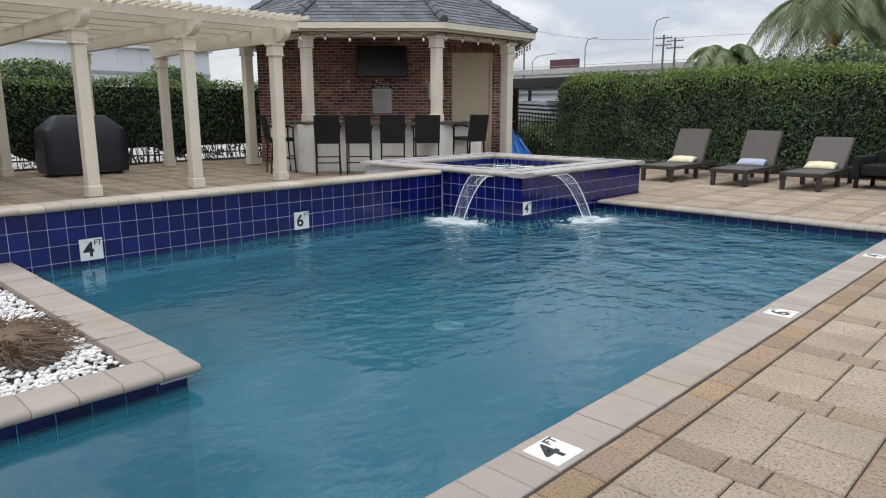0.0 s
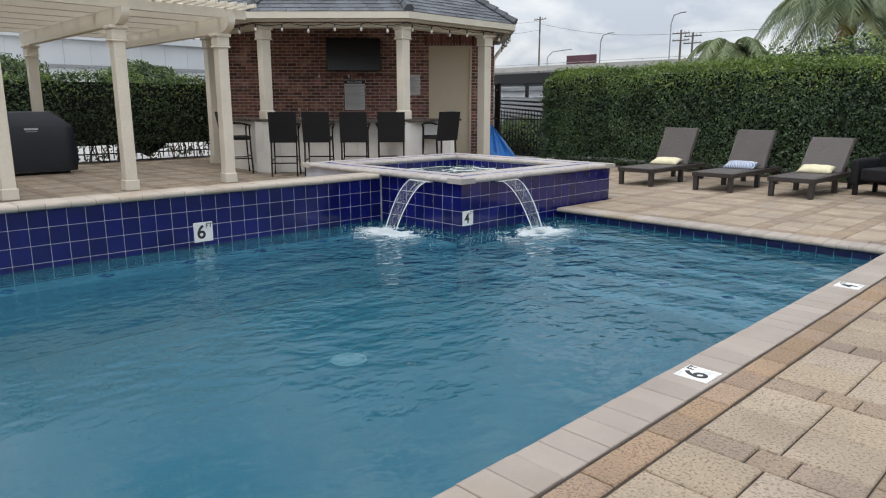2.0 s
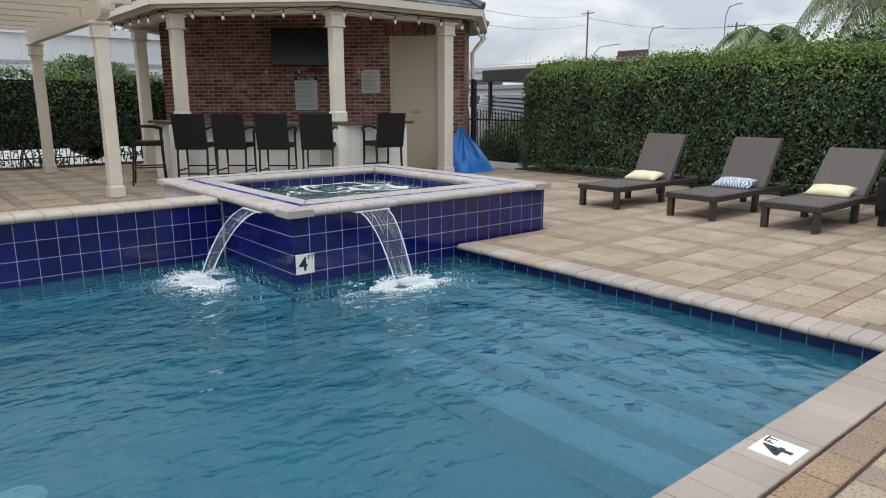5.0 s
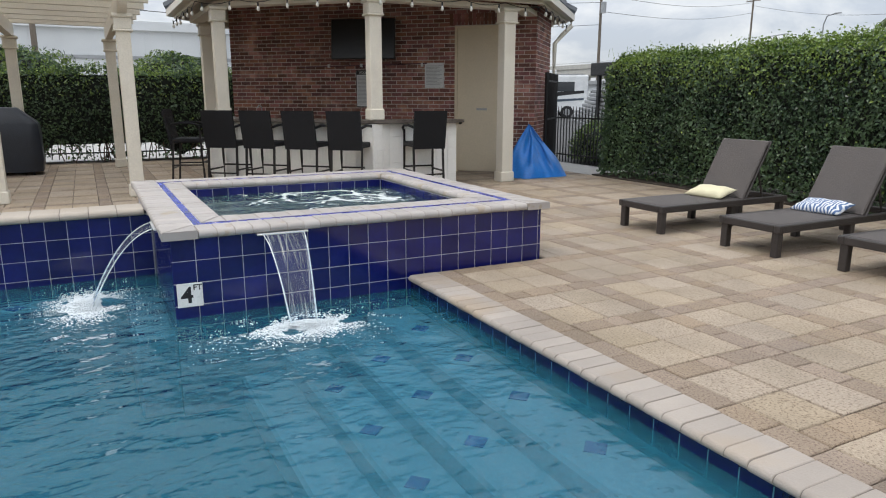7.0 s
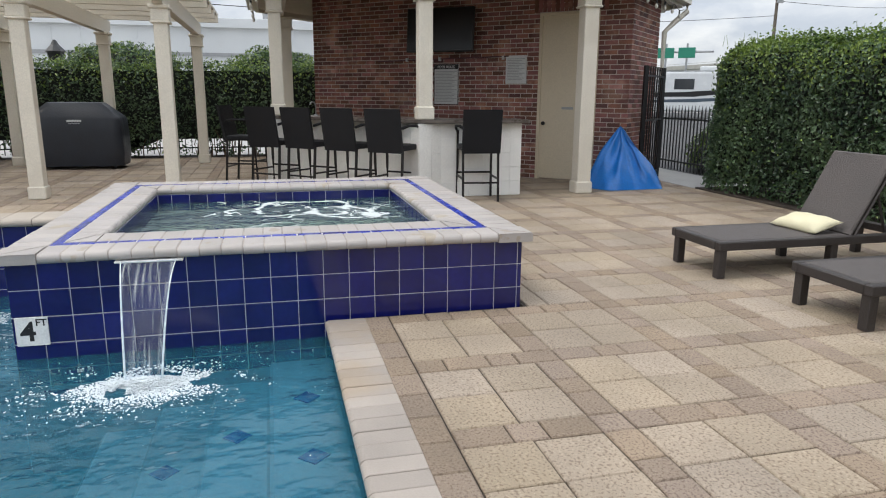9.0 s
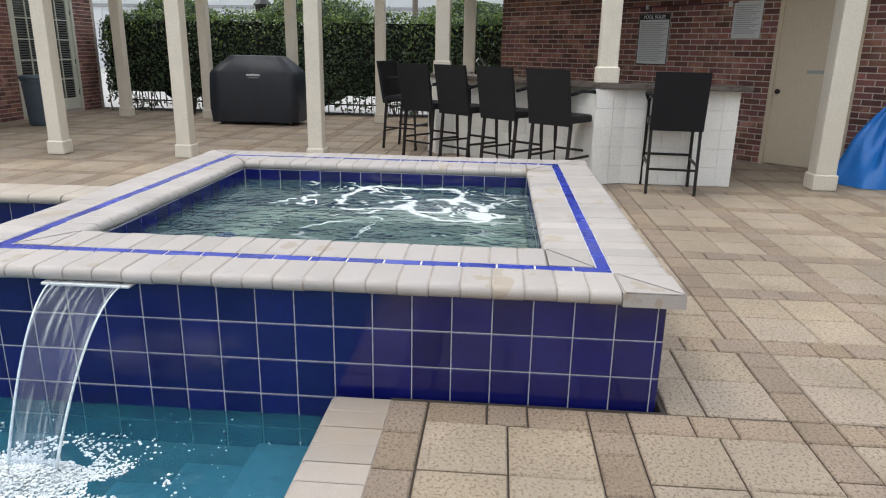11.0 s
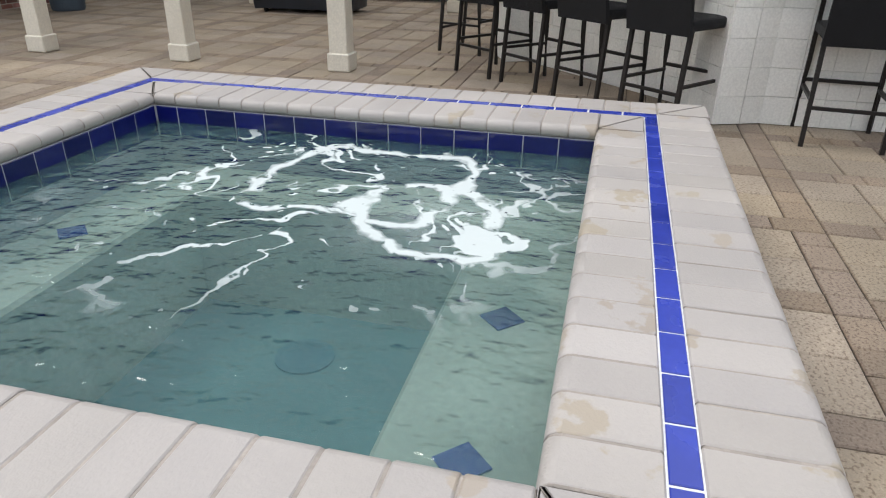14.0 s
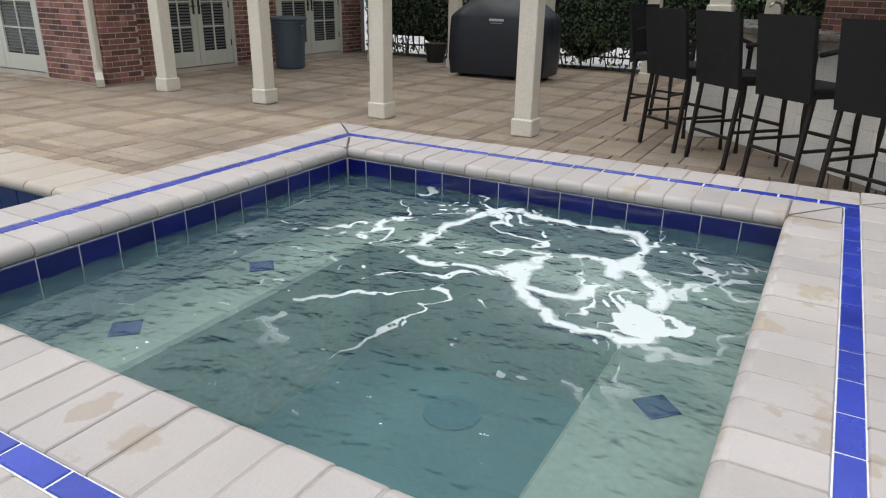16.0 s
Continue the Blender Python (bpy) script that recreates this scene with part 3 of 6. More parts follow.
def brick_panel(name, m, length, height, holes=(), label="", near=0, depth=0.10, soldier=None):
    """A wall in running bond, in its own axes (x along, z up, y into the wall); bricks stand 5 mm proud of the mortar."""
    wall = bmesh.new()
    xs = sorted({0.0, length, *[h[0] for h in holes], *[h[1] for h in holes]})
    for a, b in zip(xs, xs[1:]):
        spans = [(0.0, height)]
        for h0, h1, z0, z1 in holes:
            if h0 <= a + 1e-6 and h1 >= b - 1e-6:
                spans = [q for lo, hi in spans for q in ((lo, min(hi, z0)), (max(lo, z1), hi)) if q[1] - q[0] > 0.01]
        for lo, hi in spans:
            box((a, 0.0, lo), (b, depth, hi), bm=wall)
    ob = structure(name, wall, M_mortar, label)
    ob.matrix_world = m
    bl, bh, joint = 0.203, 0.061, 0.013
    mesh = bpy.data.meshes.new("brick")
    v, f = slab_verts((-bl / 2, -bh / 2, -0.02), (bl / 2, bh / 2, 0.006), 0.003)
    mesh.from_pydata(v, [], f)
    mesh.materials.append(M_brick)
    turn = pose(0, 0, 0, 90, 0, 0)
    rest_v, rest_f, count = [], [], 0
    row, z = 0, joint
    while z + bh < height + 0.02:
        x = (-0.5 if row % 2 else 0.0) * (bl + joint)
        while x < length:
            lo, hi = max(x, 0.0), min(x + bl, length)
            for h0, h1, z0, z1 in holes:
                if z < z1 and z + bh > z0:
                    if lo >= h0 - 0.004 and hi <= h1 + 0.004:
                        hi = lo
                    elif lo < h0 < hi:
                        hi = h0 - 0.004
                    elif lo < h1 < hi:
                        lo = h1 + 0.004
            if hi - lo > 0.03:
                whole = hi - lo > bl - 0.001
                if whole and count < near and z > 0.5:
                    b = new("brick", mesh)
                    b.parent = ob
                    b.matrix_basis = Matrix.Translation((lo + bl / 2, 0, z + bh / 2)) @ turn
                    count += 1
                else:
                    bv, bf = slab_verts((lo, -z - bh, -0.02), (hi, -z, 0.006), 0.003)
                    rest_f += [tuple(i + len(rest_v) for i in q) for q in bf]
                    rest_v += [(px, -pz, -py) for px, py, pz in bv]
            x += bl + joint
        z += bh + joint
        row += 1
    me = bpy.data.meshes.new("bricks")
    me.from_pydata(rest_v, [], rest_f)
    me.materials.append(M_brick_far)
    rest = tagged(new("bricks", me), kind="stuff")
    rest.parent = ob
    return ob


WALL_LEN = (WALL_B - WALL_A).length
DOOR0, DOOR1, DOOR_TOP = 4.84, 5.84, 2.68
m_wall = oriented(WALL_A, along, inward)
wall_tv = brick_panel("wall_pavilion", m_wall, WALL_LEN, 3.42, holes=((DOOR0, DOOR1, 0.0, DOOR_TOP),), near=290, label="dark red brick pavilion wall in running bond")
side_way = Vector((-along.y, along.x, 0))
brick_panel("wall_pavilion_side", oriented(WALL_B, side_way, along), 1.55, 3.15, label="red brick side wall of the pavilion store")
brick_panel("wall_pavilion_end", oriented(WALL_A + side_way * 1.55, -side_way, -along), 1.55, 3.15, label="red brick end wall of the pavilion store")

# clubhouse
CLUB_E = brick_panel("wall_club_east", oriented(Vector((-11.03, -6.0, 0)), Vector((0, 1, 0)), Vector((1, 0, 0))), 7.07, 3.4, holes=((3.6, 5.75, 0.06, 2.35),), label="red brick clubhouse wall beside glazed doors")
CLUB_N = brick_panel("wall_club_north", oriented(Vector((-11.60, 0.72, 0)), Vector((-1, 0, 0)), Vector((0, 1, 0))), 5.73, 3.4, holes=((0.63, 2.15, 0.06, 2.35), (3.18, 5.08, 0.06, 2.35)), label="red brick clubhouse wall with two pairs of glazed doors")
brick_panel("wall_club_pier", oriented(Vector((-11.03, 1.07, 0)), Vector((-1, 0, 0)), Vector((0, 1, 0))), 0.57, 3.4, label="red brick corner pier of the clubhouse", depth=0.34)
structure("wall_club_back", box((-17.6, -8.0, -0.1), (-17.33, 0.62, 3.4)), M_mortar)
structure("roof_club", box((-18.0, -8.2, 3.40), (-10.6, 1.15, 3.62), 0.02), M_gutter, "painted eave of the clubhouse")


# ---- pergola ----
def post(name, x, y, top, label, base_z=0.0, width=0.18, plinth=True):
    """A square cream post with a plinth, a collar and a stepped cap."""
    t = thing(name, label, "post", "cream posts", at=pose(x, y, base_z))
    w, h = width / 2, top - base_z
    part("shaft", box((-w, -w, 0.0), (w, w, h), 0.008), M_cream, t)
    if plinth:
        p = w + 0.02
        part("plinth", box((-p, -p, 0.001), (p, p, 0.17), 0.012), M_cream, t)
    c = w + 0.022
    part("capital", box((-c, -c, h - 0.21), (c, c, h - 0.05), 0.012), M_cream, t)
    part("necking", box((-c - 0.014, -c - 0.014, h - 0.235), (c + 0.014, c + 0.014, h - 0.205), 0.010), M_cream, t)
    part("cap", box((-c - 0.026, -c - 0.026, h - 0.055), (c + 0.026, c + 0.026, h - 0.001), 0.014), M_cream, t)
    return t


PX, QX, PTOP = -11.18, -15.9, 2.50
PYS = [7.11 - 1.68 * i for i in range(4)]
for y in PYS:
    post("pergola_post", PX, y, PTOP, "cream-painted square pergola post with a plinth on the pavers")
    post("pergola_post", QX, y, PTOP, "cream-painted square pergola post before the hedge")


def beam_outline(x0, x1, z0, z1, curl=0.34):
    """Side outline of a beam whose two ends are cut in an S-curve."""
    pts = [(x0 + curl, z0), (x1 - curl, z0)]
    for k in range(1, 9):
        a = k / 8 * math.pi / 2
        pts.append((x1 - curl + curl * math.sin(a), z0 + (z1 - z0 - 0.05) * (1 - math.cos(a))))
    pts += [(x1, z1), (x0, z1)]
    for k in range(8, 0, -1):
        a = k / 8 * math.pi / 2
        pts.append((x0 + curl - curl * math.sin(a), z0 + (z1 - z0 - 0.05) * (1 - math.cos(a))))
    return pts


perg = thing("pergola", "cream-painted timber pergola roof resting on square posts", "pergola")
for y in PYS:
    bm = prism(beam_outline(QX - 0.45, PX + 0.45, 0, 0.24), -0.06, 0.06)
    bm.transform(Matrix(((1, 0, 0, 0), (0, 0, -1, y), (0, 1, 0, PTOP), (0, 0, 0, 1))))
    part("cross_beam", bm, M_cream, perg)
for k in range(7):
    x = PX + 0.12 - k * (PX - QX + 0.24) / 6
    part("stringer", box((x - 0.035, PYS[-1] - 0.75, PTOP + 0.241), (x + 0.035, PYS[0] + 0.42, PTOP + 0.40), 0.006), M_cream, perg)
slat = slab_mesh("slat", (PX - QX + 1.1, 0.045, 0.06), M_cream, 0.004)
y = PYS[-1] - 0.7
while y < PYS[0] + 0.40:
    sl = new("slat", slat)
    sl.parent = perg
    sl.location = ((PX + QX) / 2, y, PTOP + 0.461)
    y += 0.17

# ---- pavilion ----
PA, PB, PC, PD = (-12.29, 8.57), (-10.34, 10.46), (-10.34, 12.80), (-15.05, 8.80)
BAR = 1.055
post("pavilion_post", *PA, 2.80, "cream square pavilion post standing on the bar counter", BAR, 0.19)
post("pavilion_post", *PB, 2.80, "cream square pavilion post standing on the bar counter", BAR, 0.19)
post("pavilion_post", *PC, 2.80, "cream square pavilion post with a plinth on the pavers", 0, 0.21)
post("pavilion_post", *PD, 2.80, "cream square pavilion post with a plinth on the pavers", 0, 0.2)

OC = Vector((-13.70, 11.85, 0))


def octagon(a, turn=22.5):
    r = a / math.cos(math.pi / 8)
    return [(OC.x + r * math.cos(radians(turn + 45 * k)), OC.y + r * math.sin(radians(turn + 45 * k))) for k in range(8)]


pav = thing("pavilion_roof", "eight-sided grey shingle roof with a cream gutter on the pavilion", "roof")
EAVE, APO = 2.98, 3.72
brick_panel("wall_pavilion_gable", oriented(WALL_A + along * 1.35, along, inward) @ Matrix.Translation((0, 0, 3.425)), 3.7, 0.66, label="upper red brick wall under the vaulted pavilion roof")
vault = bmesh.new()
for lift, flip in ((0.0, True), (0.03, False)):
    rim = [vault.verts.new((x, y, EAVE - 0.06 + lift)) for x, y in octagon(3.55)]
    tip = vault.verts.new((OC.x, OC.y, EAVE + 2.10 + lift))
    for k in range(8):
        f = (rim[k], rim[(k + 1) % 8], tip)
        vault.faces.new(f[::-1] if flip else f)
structure("ceiling", vault, M_cream, "cream boarded vaulted pavilion ceiling")
lintel = bmesh.new()
ring_o, ring_i = octagon(3.32), octagon(3.08)
for k in range(8):
    q = [ring_i[k], ring_o[k], ring_o[(k + 1) % 8], ring_i[(k + 1) % 8]]
    prism(q, 2.80, EAVE - 0.10, bm=lintel)
part("lintel", lintel, M_cream, pav)
gut = bmesh.new()
ring_o, ring_i = octagon(APO), octagon(APO - 0.13)
for k in range(8):
    prism([ring_i[k], ring_o[k], ring_o[(k + 1) % 8], ring_i[(k + 1) % 8]], EAVE - 0.06, EAVE + 0.06, bm=gut)
part("gutter", gut, M_gutter, pav, "cream painted gutter")
fas = bmesh.new()
ring_o, ring_i = octagon(APO - 0.131), octagon(APO - 0.20)
for k in range(8):
    prism([ring_i[k], ring_o[k], ring_o[(k + 1) % 8], ring_i[(k + 1) % 8]], EAVE - 0.105, EAVE + 0.02, bm=fas)
part("fascia", fas, M_gutter, pav)
APEX = Vector((OC.x, OC.y, EAVE + 2.45))
deckbm = bmesh.new()
rim = [deckbm.verts.new((x, y, EAVE + 0.03)) for x, y in octagon(APO - 0.05)]
tip = deckbm.verts.new(APEX)
for k in range(8):
    deckbm.faces.new((rim[k], rim[(k + 1) % 8], tip))
part("roof_deck", deckbm, M_shingle, pav)
sv, sf = [], []
rng = random.Random(5)
corners = [Vector((x, y, EAVE + 0.06)) for x, y in octagon(APO)]
for k in range(8):
    a, b = corners[k], corners[(k + 1) % 8]
    mid = (a + b) / 2
    up = (APEX + Vector((0, 0, 0.03)) - mid)
    slope = up.length
    up.normalize()
    way = (b - a).normalized()
    out = way.cross(up)
    half = (b - a).length / 2
    course = 0
    d = 0.0
    while d < slope - 0.2:
        w = half * (1 - d / slope)
        x = -w + (0.13 if course % 2 else 0.0) - 0.26
        while x < w:
            lo, hi = max(x, -w), min(x + 0.25, w)
            if hi - lo > 0.03:
                lift = rng.uniform(0.0, 0.006)
                n0 = len(sv)
                for px, pd, ph in ((lo, d, 0.012 + lift), (hi, d, 0.012 + lift), (hi, d + 0.19, 0.0), (lo, d + 0.19, 0.0), (lo, d, 0.0), (hi, d, 0.0)):
                    sv.append(tuple(mid + way * px + up * pd + out * ph))
                sf += [(n0, n0 + 1, n0 + 2, n0 + 3), (n0 + 4, n0 + 5, n0 + 1, n0), (n0 + 4, n0, n0 + 3), (n0 + 1, n0 + 5, n0 + 2)]
            x += 0.26
        d += 0.15
        course += 1
me = bpy.data.meshes.new("shingles")
me.from_pydata(sv, [], sf)
me.materials.append(M_shingle)
sh = tagged(new("shingles", me), kind="stuff")
sh.parent = pav
for k in range(8):
    bm = bmesh.new()
    a = corners[k] + Vector((0, 0, 0.015))
    for j in range(18):
        p, q = a.lerp(APEX, j / 18), a.lerp(APEX, (j + 1.25) / 18)
        tube([p + Vector((0, 0, 0.03)), q + Vector((0, 0, 0.012))], [0.10, 0.085], 6, bm=bm)
    part("hip_cap", bm, M_shingle, pav)

# bar: white base with tile panels, dark stone counter
def bar_segment(p, q, name, label):
    p, q = Vector((*p, 0)), Vector((*q, 0))
    w = (q - p).normalized()
    n = Vector((w.y, -w.x, 0))
    L = (q - p).length
    m = oriented(p, w, n)
    t = thing(name, label, "bar", at=m)
    part("base", box((0, 0.02, 0), (L, 0.20, BAR - 0.051), 0.004), M_white_stucco, t)
    tile_w, x = 0.20, 0.0
    while x < L - 0.02:
        hi = min(x + tile_w, L)
        for z0, z1 in [(0.004 + 0.2 * k, min(0.201 + 0.2 * k, BAR - 0.055)) for k in range(5)]:
            part("tile", box((x + 0.001, 0.004, z0), (hi - 0.001, 0.022, z1), 0.001), M_bar_tile, t)
        x = hi
    return t, m, L


def pier_tiles(t):
    for z0, z1 in [(0.004 + 0.2 * k, min(0.201 + 0.2 * k, BAR - 0.055)) for k in range(5)]:
        for y0, y1 in ((-0.196, -0.002), (0.002, 0.196)):
            part("tile", box((0.199, y0, z0), (0.207, y1, z1), 0.002), M_bar_tile, t)
            part("tile", box((y0, -0.207, z0), (y1, -0.199, z1), 0.002), M_bar_tile, t)


bar_e, _, _ = bar_segment((-10.28, 10.48), (-10.28, 11.84), "bar_counter", "white bar front with square tile panels under a dark stone top")
bar_se, m_se, L_se = bar_segment((-12.34, 8.57), (-10.38, 10.46), "bar_counter", "white bar front with square tile panels under a dark stone top")
bar_s, _, _ = bar_segment((-13.7, 8.50), (-12.30, 8.50), "bar_counter", "white bar front with square tile panels under a dark stone top")
pier = thing("bar_pier", "white stucco corner pier carrying a post and the bar counter", "pier", at=pose(-10.42, 10.46, 0, 0, 0, 22))
part("body", box((-0.20, -0.20, 0), (0.20, 0.20, BAR - 0.051), 0.008), M_white_stucco, pier)
pier_tiles(pier)
pier = thing("bar_pier", "white stucco corner pier carrying a post and the bar counter", "pier", at=pose(-12.33, 8.63, 0, 0, 0, 22))
part("body", box((-0.20, -0.20, 0), (0.20, 0.20, BAR - 0.051), 0.008), M_white_stucco, pier)
pier_tiles(pier)
top = bmesh.new()
prism([(-10.16, 11.92), (-10.72, 11.92), (-10.72, 10.58), (-12.45, 8.92), (-13.75, 8.92), (-13.75, 8.42), (-12.20, 8.40), (-10.16, 10.34)][::-1], BAR - 0.05, BAR - 0.001, bm=top)
bmesh.ops.bevel(top, geom=[e for e in top.edges], offset=0.008, segments=2, affect="EDGES")
tagged(part("stone_worktop", top, M_counter), "dark speckled stone bar top on the white bar base", "countertop")


# ---- bar stools ----
def bar_stool():
    """Faces +y. Woven back and seat on a slim dark frame with bowed arms."""
    t = thing("bar_stool", "black wicker bar stool with arms on slim dark legs", "bar stool", "stools at the bar")
    w = 0.235
    for sx in (-1, 1):
        part("back_leg", tube([(sx * w, -0.27, 0), (sx * w, -0.235, 0.45), (sx * w, -0.215, 0.70)], 0.014, 4), M_dark_frame, t)
        part("front_leg", tube([(sx * (w + 0.01), 0.25, 0), (sx * w, 0.225, 0.45), (sx * w, 0.215, 0.92)], 0.014, 4), M_dark_frame, t)
        arm = tube([(sx * w, -0.235, 0.955), (sx * (w + 0.03), -0.10, 0.985), (sx * (w + 0.04), 0.12, 0.975), (sx * (w + 0.02), 0.235, 0.935), (sx * w, 0.218, 0.87)], 0.019, 6)
        part("arm", arm, M_wicker, t, smooth=True)
        part("side_rail", tube([(sx * w, -0.25, 0.30), (sx * w, 0.235, 0.30)], 0.011, 4), M_dark_frame, t)
    part("foot_rail", tube([(-w, 0.235, 0.34), (w, 0.235, 0.34)], 0.012, 4), M_dark_frame, t)
    part("back_rail", tube([(-w, -0.25, 0.25), (w, -0.25, 0.25)], 0.011, 4), M_dark_frame, t)
    part("seat", box((-0.25, -0.235, 0.66), (0.25, 0.245, 0.735), 0.022, segments=2), M_wicker, t)
    rest = bmesh.new()
    rows = 9
    grid = [[rest.verts.new((x, -0.23 - 0.10 * (k / rows) - side, 0.635 + 0.565 * k / rows)) for x in (-0.255, -0.15, 0, 0.15, 0.255)] for side in (0.0, 0.035) for k in range(rows + 1)]
    for k in range(rows):
        for j in range(4):
            rest.faces.new((grid[k][j], grid[k][j + 1], grid[k + 1][j + 1], grid[k + 1][j]))
            b = rows + 1 + k
            rest.faces.new((grid[b][j], grid[b + 1][j], grid[b + 1][j + 1], grid[b][j + 1]))
    for k in range(rows):
        for j in (0, 4):
            rest.faces.new((grid[k][j], grid[k + 1][j], grid[rows + 2 + k][j], grid[rows + 1 + k][j]) if j == 0 else (grid[k + 1][j], grid[k][j], grid[rows + 1 + k][j], grid[rows + 2 + k][j]))
    for k in (0, rows):
        for j in range(4):
            rest.faces.new((grid[k][j], grid[k][j + 1], grid[rows + 1 + k][j + 1], grid[rows + 1 + k][j]))
    bmesh.ops.recalc_face_normals(rest, faces=rest.faces[:])
    part("backrest", rest, M_wicker, t)
    return t


stool = bar_stool()
spots = [(-10.02, 11.12, 84), (-10.235, 10.03, 52), (-10.685, 9.51, 48), (-11.155, 9.0, 47), (-11.555, 8.50, 52), (-12.62, 8.06, -20)]
stool.matrix_basis = rot_z(spots[0][0], spots[0][1], 0, spots[0][2])
for x, y, a in spots[1:]:
    copy_thing(stool, rot_z(x, y, 0, a))


# ---- loungers ----
def sun_lounger(x, y, rise, group="loungers by the hedge"):
    t = thing("sun_lounger", "brown woven sun lounger with raised back on square legs", "sun lounger", group, at=pose(x, y, 0))
    L, W = 1.95, 0.66
    part("left_rail", box((0, 0, 0.225), (0.06, L, 0.295), 0.008), M_lounge, t)
    part("right_rail", box((W - 0.06, 0, 0.225), (W, L, 0.295), 0.008), M_lounge, t)
    part("foot_rail", box((0.06, 0.0, 0.225), (W - 0.06, 0.06, 0.294), 0.008), M_lounge, t)
    part("head_rail", box((0.06, L - 0.06, 0.225), (W - 0.06, L, 0.294), 0.008), M_lounge, t)
    part("bed", box((0.055, 0.055, 0.262), (W - 0.055, 1.22, 0.297), 0.006), M_sling, t)
    for px in (0.02, W - 0.09):
        for py in (0.02, 1.05, L - 0.10):
            part("leg", box((px, py, 0.0), (px + 0.07, py + 0.07, 0.23), 0.006), M_lounge, t)
    a = radians(rise)
    m = Matrix.Translation((0, 1.22, 0.285)) @ Matrix.Rotation(a, 4, "X")
    back_rest = part("backrest", box((0.02, 0, -0.015), (W - 0.02, 0.72, 0.022), 0.012, m=m), M_sling, t)
    part("backrest_frame", box((0.005, -0.01, -0.035), (W - 0.005, 0.735, -0.016), 0.006, m=m), M_lounge, back_rest)
    top = m @ Vector((0, 0.5, -0.03))
    for px in (0.10, W - 0.10):
        part("strut", tube([(px, top.y, top.z), (px, top.y + 0.16, 0.27)], 0.012, 6), M_lounge, t)
    return t


def cushion(name, x, y, z, angle, material, label):
    bm = bmesh.new()
    bmesh.ops.create_grid(bm, x_segments=14, y_segments=10, size=0.5)
    top_f = bm.faces[:]
    for v in bm.verts:
        u, w = v.co.x * 2, v.co.y * 2
        h = (1 - abs(u) ** 4) * (1 - abs(w) ** 4)
        v.co = Vector((u * 0.25 * (1 - 0.05 * (1 - w * w)), w * 0.145 * (1 - 0.07 * (1 - u * u)), 0.055 * h ** 0.6 + 0.006 * math.sin(9 * u + 5 * w) * h))
    low = bmesh.ops.duplicate(bm, geom=bm.verts[:] + bm.edges[:] + bm.faces[:])["geom"]
    for g in low:
        if isinstance(g, bmesh.types.BMVert):
            g.co.z *= -0.75
    bmesh.ops.reverse_faces(bm, faces=[g for g in low if isinstance(g, bmesh.types.BMFace)])
    bmesh.ops.remove_doubles(bm, verts=bm.verts[:], dist=0.001)
    ob = tagged(part(name, bm, material, None, smooth=True), label, "pillow", "pillows on the loungers")
    ob.matrix_world = pose(x, y, z, 16, 0, angle)
    return ob


s = Shade("blue_white_print")
wave = s.node("ShaderNodeTexWave", Scale=9.0, Distortion=9.0, Detail=1.0)
s.link(s.place(), wave.inputs["Vector"])
s.link(s.mix(s.remap(wave.outputs["Fac"], 0.42, 0.55, 0, 1), (0.66, 0.68, 0.70), (0.08, 0.14, 0.28)), s.bsdf.inputs["Base Color"])
s.bsdf.inputs["Roughness"].default_value = 0.9
M_print = s.mat
for x, y, rise, mat, kind in ((-6.26, 11.72, 62, M_pillow, "plump cream lumbar pillow lying on a lounger"), (-4.99, 11.84, 60, M_print, "blue and white patterned lumbar pillow on a lounger"), (-3.86, 11.92, 47, M_pillow, "plump cream lumbar pillow lying on a lounger")):
    sun_lounger(x, y, rise)
    cushion("lumbar_pillow", x + 0.33, y + 1.05, 0.350, 3, mat, kind)

chair = thing("wicker_armchair", "dark wicker armchair beside the loungers", "armchair", at=pose(-2.55, 13.25, 0, 0, 0, 170))
part("seat", box((-0.32, -0.32, 0.22), (0.32, 0.34, 0.40), 0.03, segments=2), M_wicker, chair)
part("backrest", box((-0.36, -0.42, 0.12), (0.36, -0.31, 0.62), 0.04, segments=2), M_wicker, chair)
for sx in (-1, 1):
    part("arm", box((sx * 0.40 - 0.06, -0.40, 0.14), (sx * 0.40 + 0.06, 0.36, 0.54), 0.045, segments=3), M_wicker, chair)
    for py in (-0.34, 0.30):
        part("leg", box((sx * 0.38 - 0.03, py - 0.03, 0), (sx * 0.38 + 0.03, py + 0.03, 0.15), 0.004), M_dark_frame, chair)

